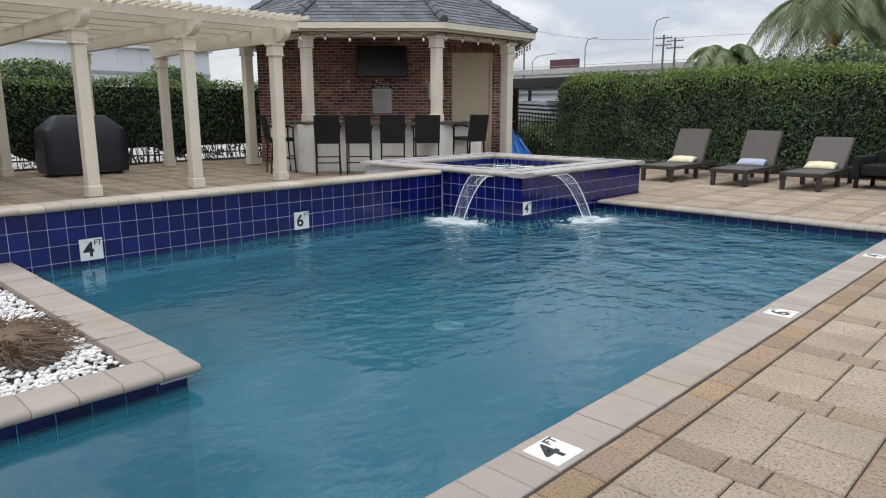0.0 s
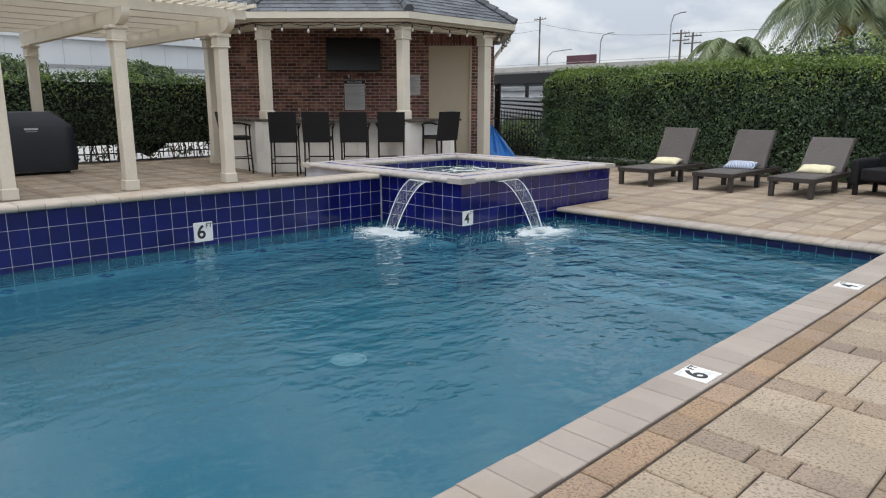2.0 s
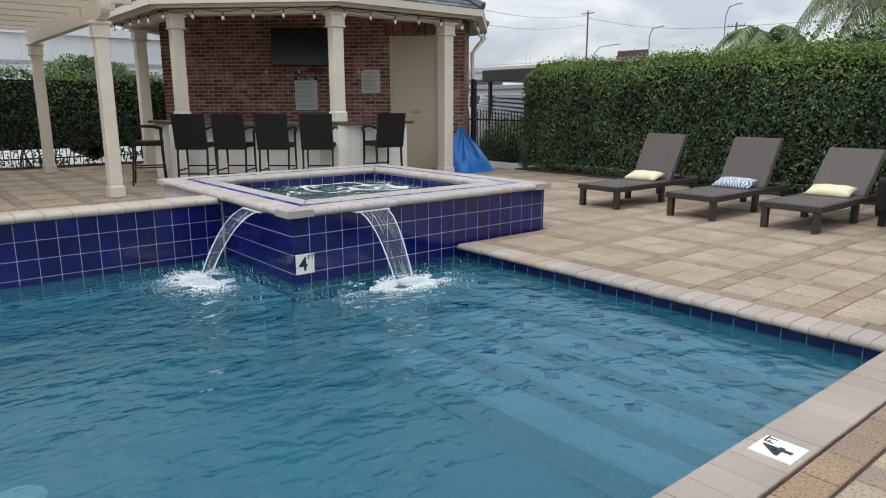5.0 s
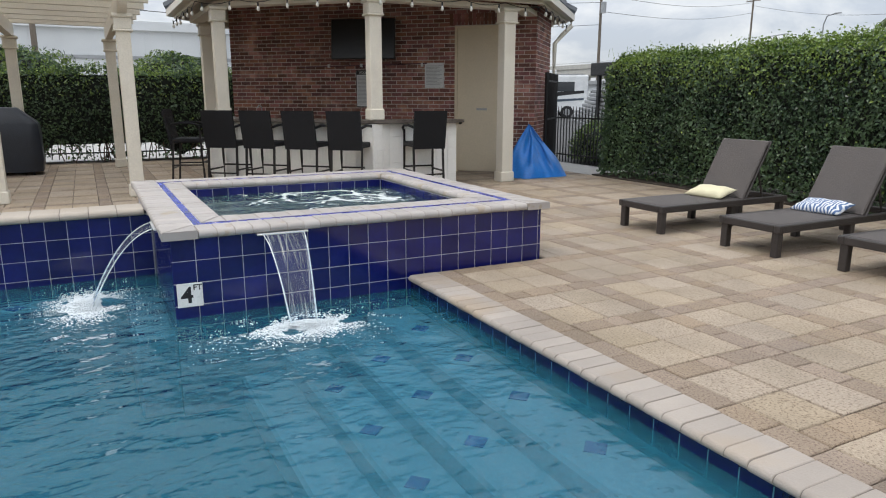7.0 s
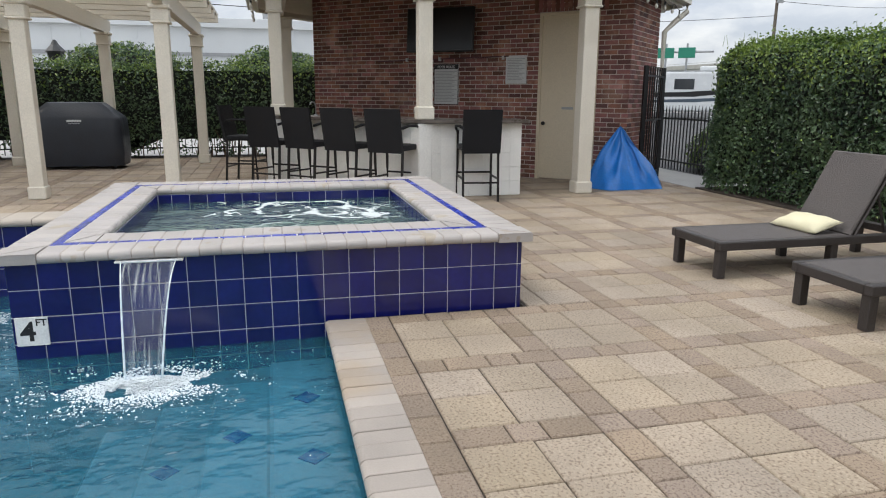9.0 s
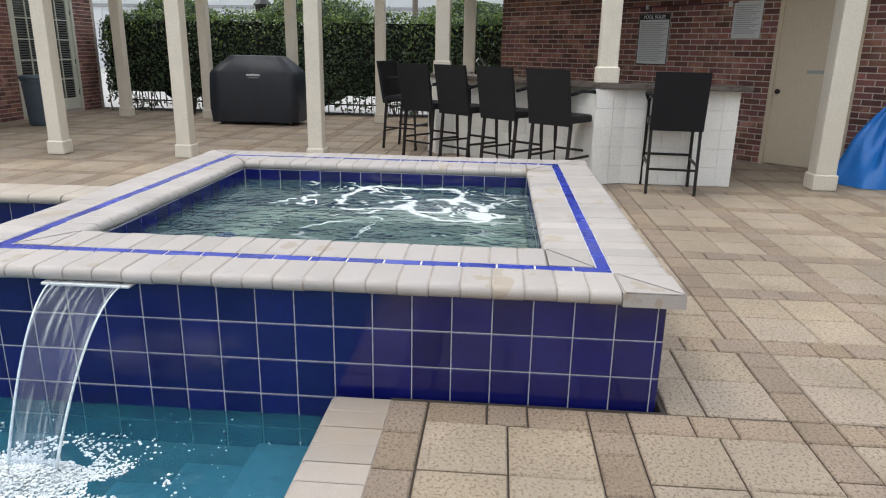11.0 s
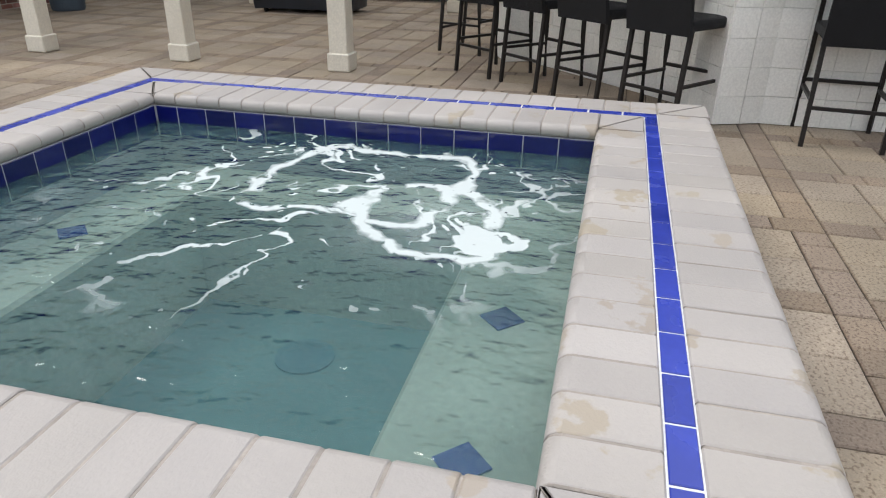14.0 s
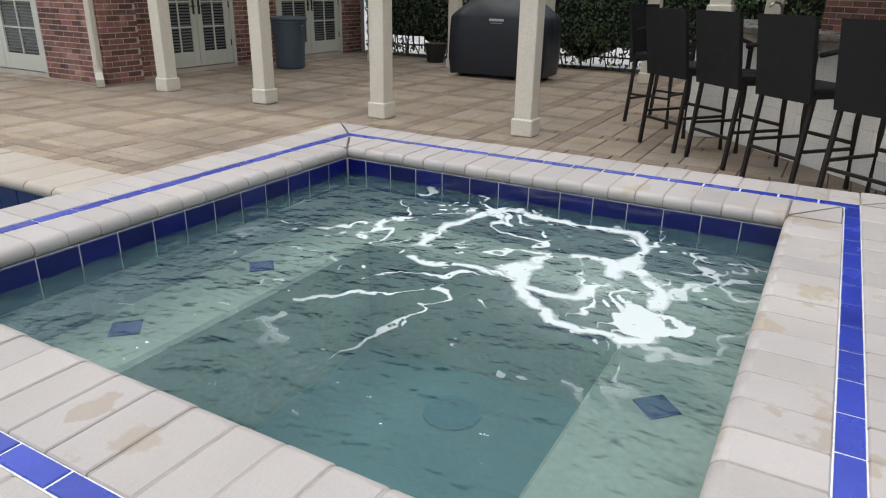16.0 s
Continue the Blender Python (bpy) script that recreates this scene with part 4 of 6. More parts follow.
# ---- blue tarpaulin draped over something ----
def draped(name, apex, ring, material, label, category, rise=0.0):
    bm = bmesh.new()
    n, levels = 48, 12
    rows = []
    ax, ay, az = apex
    for l in range(levels + 1):
        f = l / levels
        row = []
        for j in range(n):
            a = 2 * math.pi * j / n
            r = ring(a)
            k = f ** 0.92
            fold = 1 + 0.07 * f * noise.noise(Vector((math.cos(a) * 3, math.sin(a) * 3, f * 1.5)))
            x, y = ax * (1 - k) + k * r[0] * fold + (r[2] * (1 - fold)), ay * (1 - k) + k * r[1] * fold + (r[3] * (1 - fold))
            z = az * (1 - f) ** 1.05 + 0.012 * noise.noise(Vector((x * 6, y * 6, f * 6))) * (f > 0) * (f < 1)
            row.append(bm.verts.new((x, y, max(0.004, z))))
        rows.append(row)
    for a, b in zip(rows, rows[1:]):
        for j in range(n):
            bm.faces.new((a[j], b[j], b[(j + 1) % n], a[(j + 1) % n]))
    bmesh.ops.remove_doubles(bm, verts=bm.verts[:], dist=0.0005)
    return tagged(part(name, bm, material, None, smooth=True), label, category)


def tri_ring(corners):
    cx = sum(c[0] for c in corners) / len(corners)
    cy = sum(c[1] for c in corners) / len(corners)

    def ring(a):
        best = None
        for p, q in zip(corners, corners[1:] + corners[:1]):
            dx, dy = math.cos(a), math.sin(a)
            ex, ey = q[0] - p[0], q[1] - p[1]
            det = dx * -ey + dy * ex
            if abs(det) < 1e-9:
                continue
            t = ((p[0] - cx) * -ey + (p[1] - cy) * ex) / det
            u = (dx * (p[1] - cy) - dy * (p[0] - cx)) / det
            if t > 0 and -1e-6 <= u <= 1 + 1e-6:
                best = t
        return cx + best * math.cos(a), cy + best * math.sin(a), cx, cy
    return ring


draped("tarpaulin", (-11.02, 13.75, 0.93), tri_ring([(-10.85, 13.05), (-10.40, 13.30), (-10.42, 14.25), (-11.1, 14.5), (-11.35, 13.9), (-11.2, 13.5)]), M_tarp, "bright blue tarpaulin draped in a peak against the brick wall", "tarpaulin")

# ---- covered grill ----
grill = thing("grill_cover", "black fabric cover pulled over a barbecue grill", "grill", at=pose(-15.25, 5.0, 0))
bm = bmesh.new()
prof = [(0.36, 0.78, 0.06), (0.385, 0.80, 0.30), (0.38, 0.79, 0.70), (0.37, 0.775, 0.90), (0.345, 0.745, 0.95), (0.20, 0.47, 1.19), (0.15, 0.44, 1.205)]
rows = []
for hx, hy, z in prof:
    row = []
    for j in range(40):
        a = 2 * math.pi * j / 40
        ca, sa = math.cos(a), math.sin(a)
        k = 1 / max(abs(ca), abs(sa)) ** 0.96
        wob = 1 + 0.018 * noise.noise(Vector((ca * 4, sa * 4, z * 2)))
        row.append(bm.verts.new((hx * ca * k * wob, hy * sa * k * wob, z + (0.025 * noise.noise(Vector((ca * 5, sa * 5, 1))) if z < 0.1 else 0))))
    rows.append(row)
for a, b in zip(rows, rows[1:]):
    for j in range(40):
        bm.faces.new((a[j], a[(j + 1) % 40], b[(j + 1) % 40], b[j]))
bm.faces.new(rows[-1])
cover_ob = part("cover", bm, M_cover, grill, smooth=True)
part("logo_bar", box((0.381, -0.10, 0.86), (0.392, 0.14, 0.895), 0.002), M_sign, cover_ob, "small pale printed mark")
part("logo_bar", box((0.383, -0.08, 0.825), (0.394, 0.12, 0.838), 0.002), M_sign_grey, cover_ob)
for sx in (-0.28, 0.28):
    for sy in (-0.62, 0.62):
        part("caster", tube([(sx, sy - 0.02, 0.045), (sx, sy + 0.02, 0.045)], 0.045, 12), M_plastic, grill)

# ---- litter bin, plant pot ----
bin_ob = thing("litter_bin", "slate blue round plastic bin with a rim on the pavers", "bin", at=pose(-14.15, 1.55, 0))
part("body", lathe([(0.22, 0.0), (0.235, 0.03), (0.275, 0.72), (0.29, 0.73), (0.29, 0.775)], 28), M_bin, bin_ob, smooth=False)
part("rim", lathe([(0.30, 0.776), (0.315, 0.79), (0.30, 0.825), (0.27, 0.826)], 28), M_bin, bin_ob)
for sy in (-1, 1):
    part("handle", box((-0.05, sy * 0.285 - 0.025, 0.62), (0.05, sy * 0.285 + 0.025, 0.70), 0.01), M_bin, bin_ob)
pot = thing("plant_pot", "black round plant pot by the hedge", "plant pot", at=pose(-16.55, 3.0, 0))
part("pot", lathe([(0.15, 0.0), (0.21, 0.30), (0.22, 0.34), (0.19, 0.341)], 20), M_plastic, pot)
part("soil", lathe([(0.185, 0.34), (0.18, 0.345)], 20), M_soil, pot)

# ---- pavilion fittings, in the wall's own axes ----
door = structure("door_1", box((DOOR0 + 0.03, 0.03, 0.02), (DOOR1 - 0.03, 0.075, DOOR_TOP - 0.03), 0.004), M_cream_door, "flush cream painted door in the brick wall")
door.matrix_world = m_wall
for lo, hi in (((DOOR0 - 0.003, -0.012, 0.0), (DOOR0 + 0.045, 0.09, DOOR_TOP)), ((DOOR1 - 0.045, -0.012, 0.0), (DOOR1 + 0.003, 0.09, DOOR_TOP)), ((DOOR0 + 0.045, -0.012, DOOR_TOP - 0.045), (DOOR1 - 0.045, 0.09, DOOR_TOP))):
    part("door_frame", box(lo, hi, 0.004), M_cream_door, door)
knob = lathe([(0.012, 0), (0.012, 0.03), (0.03, 0.04), (0.033, 0.06), (0.02, 0.075)], 14)
knob.transform(Matrix.Translation((DOOR0 + 0.12, 0.03, 0.93)) @ pose(0, 0, 0, 90))
part("door_knob", knob, M_dark_frame, door)
part("door_plate", box((DOOR0 + 0.42, 0.022, 1.16), (DOOR0 + 0.62, 0.029, 1.20), 0.001), M_sign_grey, door)
lint_m = slab_mesh("soldier_brick", (0.062, 0.205, 0.03), M_brick, 0.003)
x = DOOR0 - 0.10
while x < DOOR1 + 0.10:
    b = new("soldier_brick", lint_m)
    b.parent = wall_tv
    b.matrix_basis = Matrix.Translation((x + 0.031, -0.013, DOOR_TOP + 0.115)) @ pose(0, 0, 0, 90)
    x += 0.073
tv = thing("television", "black flat television on a wall arm, switched off", "television", at=m_wall @ pose(3.12, -0.32, 2.47, -5, 0, 9))
part("body", box((-0.62, 0.0, -0.37), (0.62, 0.06, 0.37), 0.012), M_plastic, tv)
part("screen", box((-0.60, -0.004, -0.35), (0.60, 0.002, 0.35), 0.001), M_screen, tv)
part("bracket", box((-0.12, 0.058, -0.12), (0.12, 0.20, 0.12), 0.005), M_plastic, tv)


def notice(x, z, w, h, name, label, head=None):
    t = thing(name, label, "sign", at=m_wall @ pose(x, -0.024, z))
    part("panel", box((-w / 2, 0.0, -h / 2), (w / 2, 0.016, h / 2), 0.002), M_sign, t)
    if head:
        part("header", box((-w / 2 + 0.012, -0.003, h / 2 - 0.085), (w / 2 - 0.012, 0.001, h / 2 - 0.012), 0.0005), M_ink, t)
        text(head, 0.062, M_sign, pose(0, -0.004, h / 2 - 0.05, 90), t)
        for b in ((-w / 2, w / 2, h / 2 - 0.010, h / 2), (-w / 2, w / 2, -h / 2, -h / 2 + 0.01), (-w / 2, -w / 2 + 0.01, -h / 2 + 0.01, h / 2 - 0.01), (w / 2 - 0.01, w / 2, -h / 2 + 0.01, h / 2 - 0.01)):
            part("border", box((b[0], -0.003, b[2]), (b[1], 0.001, b[3]), 0.0), M_ink, t)
    z0 = h / 2 - (0.12 if head else 0.05)
    k = 0
    while z0 > -h / 2 + 0.05:
        part("text_line", box((-w / 2 + 0.03, -0.002, z0 - 0.010), (w / 2 - 0.03 - 0.05 * (k % 3), 0.001, z0), 0.0), M_sign_grey, t)
        z0 -= 0.026
        k += 1
    return t


notice(3.08, 1.56, 0.50, 0.70, "rules_sign", "white pool rules notice with a black heading and border", "POOL RULES")
notice(4.44, 1.80, 0.38, 0.46, "notice_sign", "small grey printed notice screwed to the bricks")
rail = thing("hook_rail", "thin pipe along the brick wall under the television", "pipe", at=m_wall)
part("pipe", tube([(1.6, -0.03, 1.98), (4.3, -0.03, 2.02)], 0.010, 8), M_rust, rail)
for x in (2.25, 2.95, 4.2):
    part("clip", box((x - 0.02, -0.05, 1.965), (x + 0.02, 0.0, 2.03), 0.003), M_sign, rail)
tap = thing("bar_tap", "chrome gooseneck tap standing on the bar counter", "tap", at=pose(-11.95, 9.12, BAR - 0.001))
part("spout", tube([(0, 0, 0.0), (0, 0, 0.16), (0.02, -0.02, 0.20), (0.06, -0.06, 0.21), (0.09, -0.09, 0.17)], 0.011, 8), M_steel, tap, smooth=True)
part("base", lathe([(0.03, 0.0), (0.028, 0.02), (0.015, 0.03)], 14), M_steel, tap)
tin = thing("counter_tin", "dark round tin standing on the bar counter", "tin", at=pose(-10.62, 10.05, BAR - 0.001))
part("can", lathe([(0.04, 0.0), (0.042, 0.005), (0.042, 0.07), (0.038, 0.075)], 16), M_plastic, tin)

# string lights under the gutter
lights = thing("string_lights", "black cable with clear bulbs strung under the pavilion gutter", "string lights")
loop = octagon(APO - 0.10)
for k in (5, 6, 7, 0):
    a, b = Vector((*loop[k], EAVE - 0.13)), Vector((*loop[(k + 1) % 8], EAVE - 0.13))
    pts = []
    for j in range(25):
        f = j / 24
        sag = 0.09 * math.sin(math.pi * ((f * 4) % 1.0))
        pts.append(a.lerp(b, f) + Vector((0, 0, -sag * 0.6)))
    part("cable", tube(pts, 0.006, 5), M_plastic, lights)
    for j in range(1, 25, 4):
        p = pts[j]
        socket = part("socket", tube([p, p - Vector((0, 0, 0.06))], 0.013, 8), M_plastic, lights)
        part("bulb", lathe([(0.010, -0.055), (0.020, -0.075), (0.027, -0.10), (0.018, -0.125), (0.004, -0.132)], 10, bmesh.new()), M_bulb, lights).location = p
down = thing("downspout", "cream gutter downspout bending back to the brick wall", "downspout")
c0 = Vector((*octagon(APO - 0.06)[1], EAVE - 0.05))
wall_end = WALL_B + side_way * 1.60 + along * 0.08
part("pipe", tube([c0, c0 - Vector((0, 0, 0.12)), c0.lerp(wall_end + Vector((0, 0, EAVE)), 0.6) - Vector((0, 0, 0.35)), wall_end + Vector((0, 0, 2.45)), wall_end + Vector((0, 0, 0.1))], 0.045, 10), M_gutter, down, smooth=True)

# ---- clubhouse doors ----
def french_doors(name, m, width, height):
    """A pair of sage glazed doors with muntins and blinds; x along the wall, y into it."""
    t = structure(name, box((0.0, 0.06, 0.0), (width, 0.10, 0.06), 0.0), M_concrete, "sage-painted pair of glazed doors with blinds behind the panes")
    t.matrix_world = m
    for lo, hi in (((0, -0.01, 0.06), (0.07, 0.09, height)), ((width - 0.07, -0.01, 0.06), (width, 0.09, height)), ((0.07, -0.01, height - 0.07), (width - 0.07, 0.09, height))):
        part("door_frame", box(lo, hi, 0.004), M_sage, t)
    leaf = (width - 0.14) / 2
    for k in range(2):
        x0 = 0.07 + k * leaf
        x1 = x0 + leaf
        d = part("door", box((x0 + 0.004, 0.02, 0.075), (x0 + 0.11, 0.06, height - 0.075), 0.003), M_sage, t)
        part("stile", box((x1 - 0.11, 0.02, 0.075), (x1 - 0.004, 0.06, height - 0.075), 0.003), M_sage, d)
        part("bottom_rail", box((x0 + 0.11, 0.02, 0.075), (x1 - 0.11, 0.06, 0.30), 0.003), M_sage, d)
        part("top_rail", box((x0 + 0.11, 0.02, height - 0.19), (x1 - 0.11, 0.06, height - 0.075), 0.003), M_sage, d)
        part("pane", box((x0 + 0.11, 0.045, 0.30), (x1 - 0.11, 0.049, height - 0.19)), M_glass_dark, d)
        mid = (x0 + x1) / 2
        part("muntin", box((mid - 0.011, 0.025, 0.30), (mid + 0.011, 0.05, height - 0.19), 0.002), M_sage, d)
        z = 0.30
        while z < height - 0.45:
            z += (height - 0.49) / 5
            if z < height - 0.25:
                part("muntin", box((x0 + 0.11, 0.026, z - 0.011), (x1 - 0.11, 0.05, z + 0.011), 0.002), M_sage, d)
        z = 0.33
        while z < height - 0.2:
            part("blind_slat", box((x0 + 0.125, 0.040, z), (x1 - 0.125, 0.0445, z + 0.022)), M_blind, d)
            z += 0.045
        hx = x1 - 0.055 if k == 0 else x0 + 0.055
        h = part("door_handle", box((hx - 0.02, 0.008, 0.86), (hx + 0.02, 0.021, 1.10), 0.004), M_iron, d)
        part("lever", tube([(hx, 0.0, 0.98), (hx, -0.03, 0.98), (hx + (0.10 if k else -0.10), -0.03, 0.98)], 0.009, 6), M_iron, h)
        for z in (0.35, 0.95, 1.9):
            hx = x0 + 0.008 if k == 0 else x1 - 0.008
            part("hinge", box((hx - 0.012, 0.012, z), (hx + 0.012, 0.021, z + 0.10), 0.002), M_iron, d)
    return t


french_doors("door_2", oriented(Vector((-11.03, -2.4, 0)), Vector((0, 1, 0)), Vector((1, 0, 0))), 2.15, 2.35)
french_doors("door_3", oriented(Vector((-12.23, 0.72, 0)), Vector((-1, 0, 0)), Vector((0, 1, 0))), 1.52, 2.35)
french_doors("door_4", oriented(Vector((-14.78, 0.72, 0)), Vector((-1, 0, 0)), Vector((0, 1, 0))), 1.90, 2.35)
structure("floor_club", box((-17.3, -6.0, -0.1), (-11.15, 0.6, 0.03)), M_concrete, "clubhouse floor inside the doors")
spout = thing("club_downspout", "cream square downspout at the clubhouse corner with a bent foot", "downspout")
part("pipe", box((-11.02, 0.93, 0.22), (-10.93, 1.03, 3.4), 0.012), M_gutter, spout)
part("elbow", tube([(-10.975, 0.98, 0.25), (-10.96, 0.99, 0.15), (-10.90, 1.08, 0.075), (-10.84, 1.17, 0.055)], 0.05, 4), M_gutter, spout)


# ---- hedges and planting ----
def leaf_cloud(name, centres, normals, size, material, seed, parent):
    """One folded leaf at each place, leaning round the surface's normal."""
    rg = np.random.default_rng(seed)
    n = len(centres)
    up = normals + rg.normal(0, 0.75, (n, 3))
    up /= np.linalg.norm(up, axis=1)[:, None]
    side = np.cross(up, rg.normal(0, 1, (n, 3)))
    side /= np.linalg.norm(side, axis=1)[:, None]
    length = np.cross(up, side)
    L = size * rg.uniform(0.6, 1.3, (n, 1))
    W = L * 0.30
    fold = up * L * 0.10
    a, b = centres - length * L * 0.5, centres + length * L * 0.5
    c, d = centres + side * W + fold, centres - side * W + fold
    verts = np.stack([a, c, b, d], axis=1).reshape(-1, 3)
    idx = np.arange(n) * 4
    tris = np.stack([np.stack([idx, idx + 1, idx + 2], 1), np.stack([idx, idx + 2, idx + 3], 1)], 1).reshape(-1, 3)
    me = bpy.data.meshes.new(name)
    me.from_pydata(verts.tolist(), [], tris.tolist())
    me.materials.append(material)
    ob = tagged(new(name, me), kind="stuff")
    ob.parent = parent
    return ob


def hedge(name, lo, hi, count, label, seed, young=0.25, size=0.070, holes=0.0):
    """A clipped hedge: an uneven shade core and leaves over its faces and top."""
    rg = np.random.default_rng(seed)
    t = thing(name, label, "hedge")
    # a near-black block added as the shade between the leaves
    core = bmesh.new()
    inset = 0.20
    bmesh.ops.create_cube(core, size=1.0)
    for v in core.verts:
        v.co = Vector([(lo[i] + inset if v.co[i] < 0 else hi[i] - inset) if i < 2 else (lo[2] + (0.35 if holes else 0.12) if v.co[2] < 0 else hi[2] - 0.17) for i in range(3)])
    part("core", core, M_hedge_shade, t)
    lx, ly, lz = hi[0] - lo[0], hi[1] - lo[1], hi[2] - lo[2]
    areas = np.array([lx * lz, ly * lz, ly * lz, lx * ly, lx * lz * 0.4])
    pick = rg.choice(5, count, p=areas / areas.sum())
    u, v, w = rg.random(count), rg.random(count), rg.random(count)
    p = np.stack([lo[0] + u * lx, lo[1] + v * ly, lo[2] + w * lz], 1)
    nrm = np.zeros((count, 3))
    for k, (axis, value, sgn) in enumerate(((1, lo[1], -1), (0, lo[0], -1), (0, hi[0], 1), (2, hi[2], 1), (1, hi[1], 1))):
        sel = pick == k
        p[sel, axis] = value
        nrm[sel, axis] = sgn
    bulge = np.array([noise.noise(Vector(q) * 1.1) * 0.09 + noise.noise(Vector(q) * 3.7) * 0.06 for q in p])
    p += nrm * (bulge + rg.normal(-0.045, 0.06, count))[:, None]
    # rounded shoulders and an uneven top
    rise = np.clip((p[:, 2] - (hi[2] - 0.38)) / 0.38, 0, 1) ** 2
    mid_x, mid_y = (lo[0] + hi[0]) / 2, (lo[1] + hi[1]) / 2
    near_y = np.clip(1 - np.minimum(p[:, 1] - lo[1], hi[1] - p[:, 1]) / 0.35, 0, 1)
    near_x = np.clip(1 - np.minimum(p[:, 0] - lo[0], hi[0] - p[:, 0]) / 0.35, 0, 1)
    p[:, 1] += np.sign(mid_y - p[:, 1]) * 0.20 * rise * near_y
    p[:, 0] += np.sign(mid_x - p[:, 0]) * 0.22 * rise * near_x
    corner = near_x * near_y
    p[:, 1] += np.sign(mid_y - p[:, 1]) * 0.14 * corner
    p[:, 0] += np.sign(mid_x - p[:, 0]) * 0.14 * corner
    swell = np.array([noise.noise(Vector((q[0] * 0.8, q[1] * 0.8, 3.0))) for q in p])
    p[:, 2] += swell * 0.13 * np.clip(p[:, 2] / hi[2], 0, 1) ** 3 - 0.07 * rise * np.maximum(near_x, near_y)
    p[:, 2] = np.maximum(p[:, 2], 0.03)
    if holes:
        keep = (p[:, 2] > 0.42) | (np.array([noise.noise(Vector(q) * 5.0) for q in p]) > 0.12)
        p, nrm = p[keep], nrm[keep]
    chance = young * np.clip((p[:, 2] - (hi[2] - 0.75)) / 0.75, 0.03, 1.0) * 1.6
    isy = rg.random(len(p)) < chance
    leaf_cloud("leaves", p[~isy], nrm[~isy], size, M_leaf, seed, t)
    leaf_cloud("young_leaves", p[isy], nrm[isy], size * 0.9, M_leaf_young, seed + 1, t)
    sprigs = bmesh.new()
    rr = random.Random(seed)
    for _ in range(int(lx * 9) + int(ly * 6)):
        x, y = rr.uniform(lo[0], hi[0]), rr.uniform(lo[1], hi[1])
        z = hi[2] - 0.02
        tube([(x, y, z), (x + rr.uniform(-0.04, 0.04), y + rr.uniform(-0.04, 0.04), z + rr.uniform(0.06, 0.16))], [0.004, 0.002], 3, bm=sprigs, caps=False)
    tagged(part("young_growth", sprigs, M_leaf_young, t), kind="stuff")
    if holes:
        stems = bmesh.new()
        for _ in range(int((lx + ly) * 7)):
            x, y = rr.uniform(lo[0] + 0.1, hi[0] - 0.1), rr.uniform(lo[1] + 0.1, hi[1] - 0.1)
            tube([(x, y, 0), (x + rr.uniform(-0.1, 0.1), y + rr.uniform(-0.1, 0.1), 0.25), (x + rr.uniform(-0.2, 0.2), y + rr.uniform(-0.2, 0.2), 0.6)], [0.016, 0.012, 0.008], 5, bm=stems)
        tagged(part("stem_thicket", stems, M_bark, t), kind="stuff")
    return t


hedge("clipped_hedge", (-10.45, 14.78, 0.05), (2.6, 16.0, 2.13), 112000, "dense clipped evergreen hedge with bright young tips", 11, young=0.60, size=0.055)
hedge("clipped_hedge", (-18.0, 0.9, 0.05), (-17.0, 15.5, 2.02), 42000, "dense dark evergreen hedge thin at its foot behind the pergola", 12, young=0.40, holes=1.0)


def shrub(x, y, z, r, h, seed, label):
    """A rounded bush top with an uneven outline."""
    rg = np.random.default_rng(seed)
    t = thing("bush", label, "bush", at=pose(x, y, 0))
    n = 5200
    d = rg.normal(0, 1, (n, 3))
    d /= np.linalg.norm(d, axis=1)[:, None]
    d[:, 2] = np.abs(d[:, 2])
    k = np.array([0.9 + 0.25 * noise.noise(Vector(q) * 2.2 + Vector((seed, 0, 0))) for q in d])[:, None] * rg.uniform(0.82, 1.04, (n, 1))
    p = d * k * np.array([r[0], r[1], h]) + np.array([0, 0, z])
    # near-black core added as the shade behind the bush's leaves
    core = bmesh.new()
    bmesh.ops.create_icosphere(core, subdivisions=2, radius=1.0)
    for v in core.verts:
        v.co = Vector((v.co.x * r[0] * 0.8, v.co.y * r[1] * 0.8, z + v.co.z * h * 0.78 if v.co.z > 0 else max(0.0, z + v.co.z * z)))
    part("core", core, M_hedge_shade, t)
    leaf_cloud("leaves", p[: n // 2], d[: n // 2], 0.08, M_leaf, seed, t)
    leaf_cloud("young_leaves", p[n // 2:], d[n // 2:], 0.08, M_leaf_young, seed + 1, t)
    return t


shrub(-18.6, 5.2, 1.7, (0.9, 1.5), 0.85, 21, "rounded yellow-green bush rising behind the hedge")
shrub(-18.6, 2.0, 1.7, (0.9, 1.1), 0.75, 22, "rounded green bush rising behind the hedge")
shrub(-18.6, 8.6, 1.7, (0.9, 1.3), 0.80, 23, "rounded yellow-green bush rising behind the hedge")
shrub(-4.7, 17.4, 1.5, (2.3, 0.9), 1.30, 24, "rounded olive-brown bush rising behind the hedge")
shrub(-12.6, 17.2, 0.0, (1.6, 0.8), 1.05, 25, "low yellow-green shrub behind the iron fence")
structure("planting_bed", box((-10.4, 14.75, -0.05), (3.0, 16.2, 0.02)), M_soil, "dark mulch under the hedge")
structure("pavement_2", prism([(-14.8, 14.76), (-10.42, 14.76), (-10.42, 15.85), (-14.8, 15.85)], -0.05, 0.0), M_concrete, "pale concrete path by the iron fence")


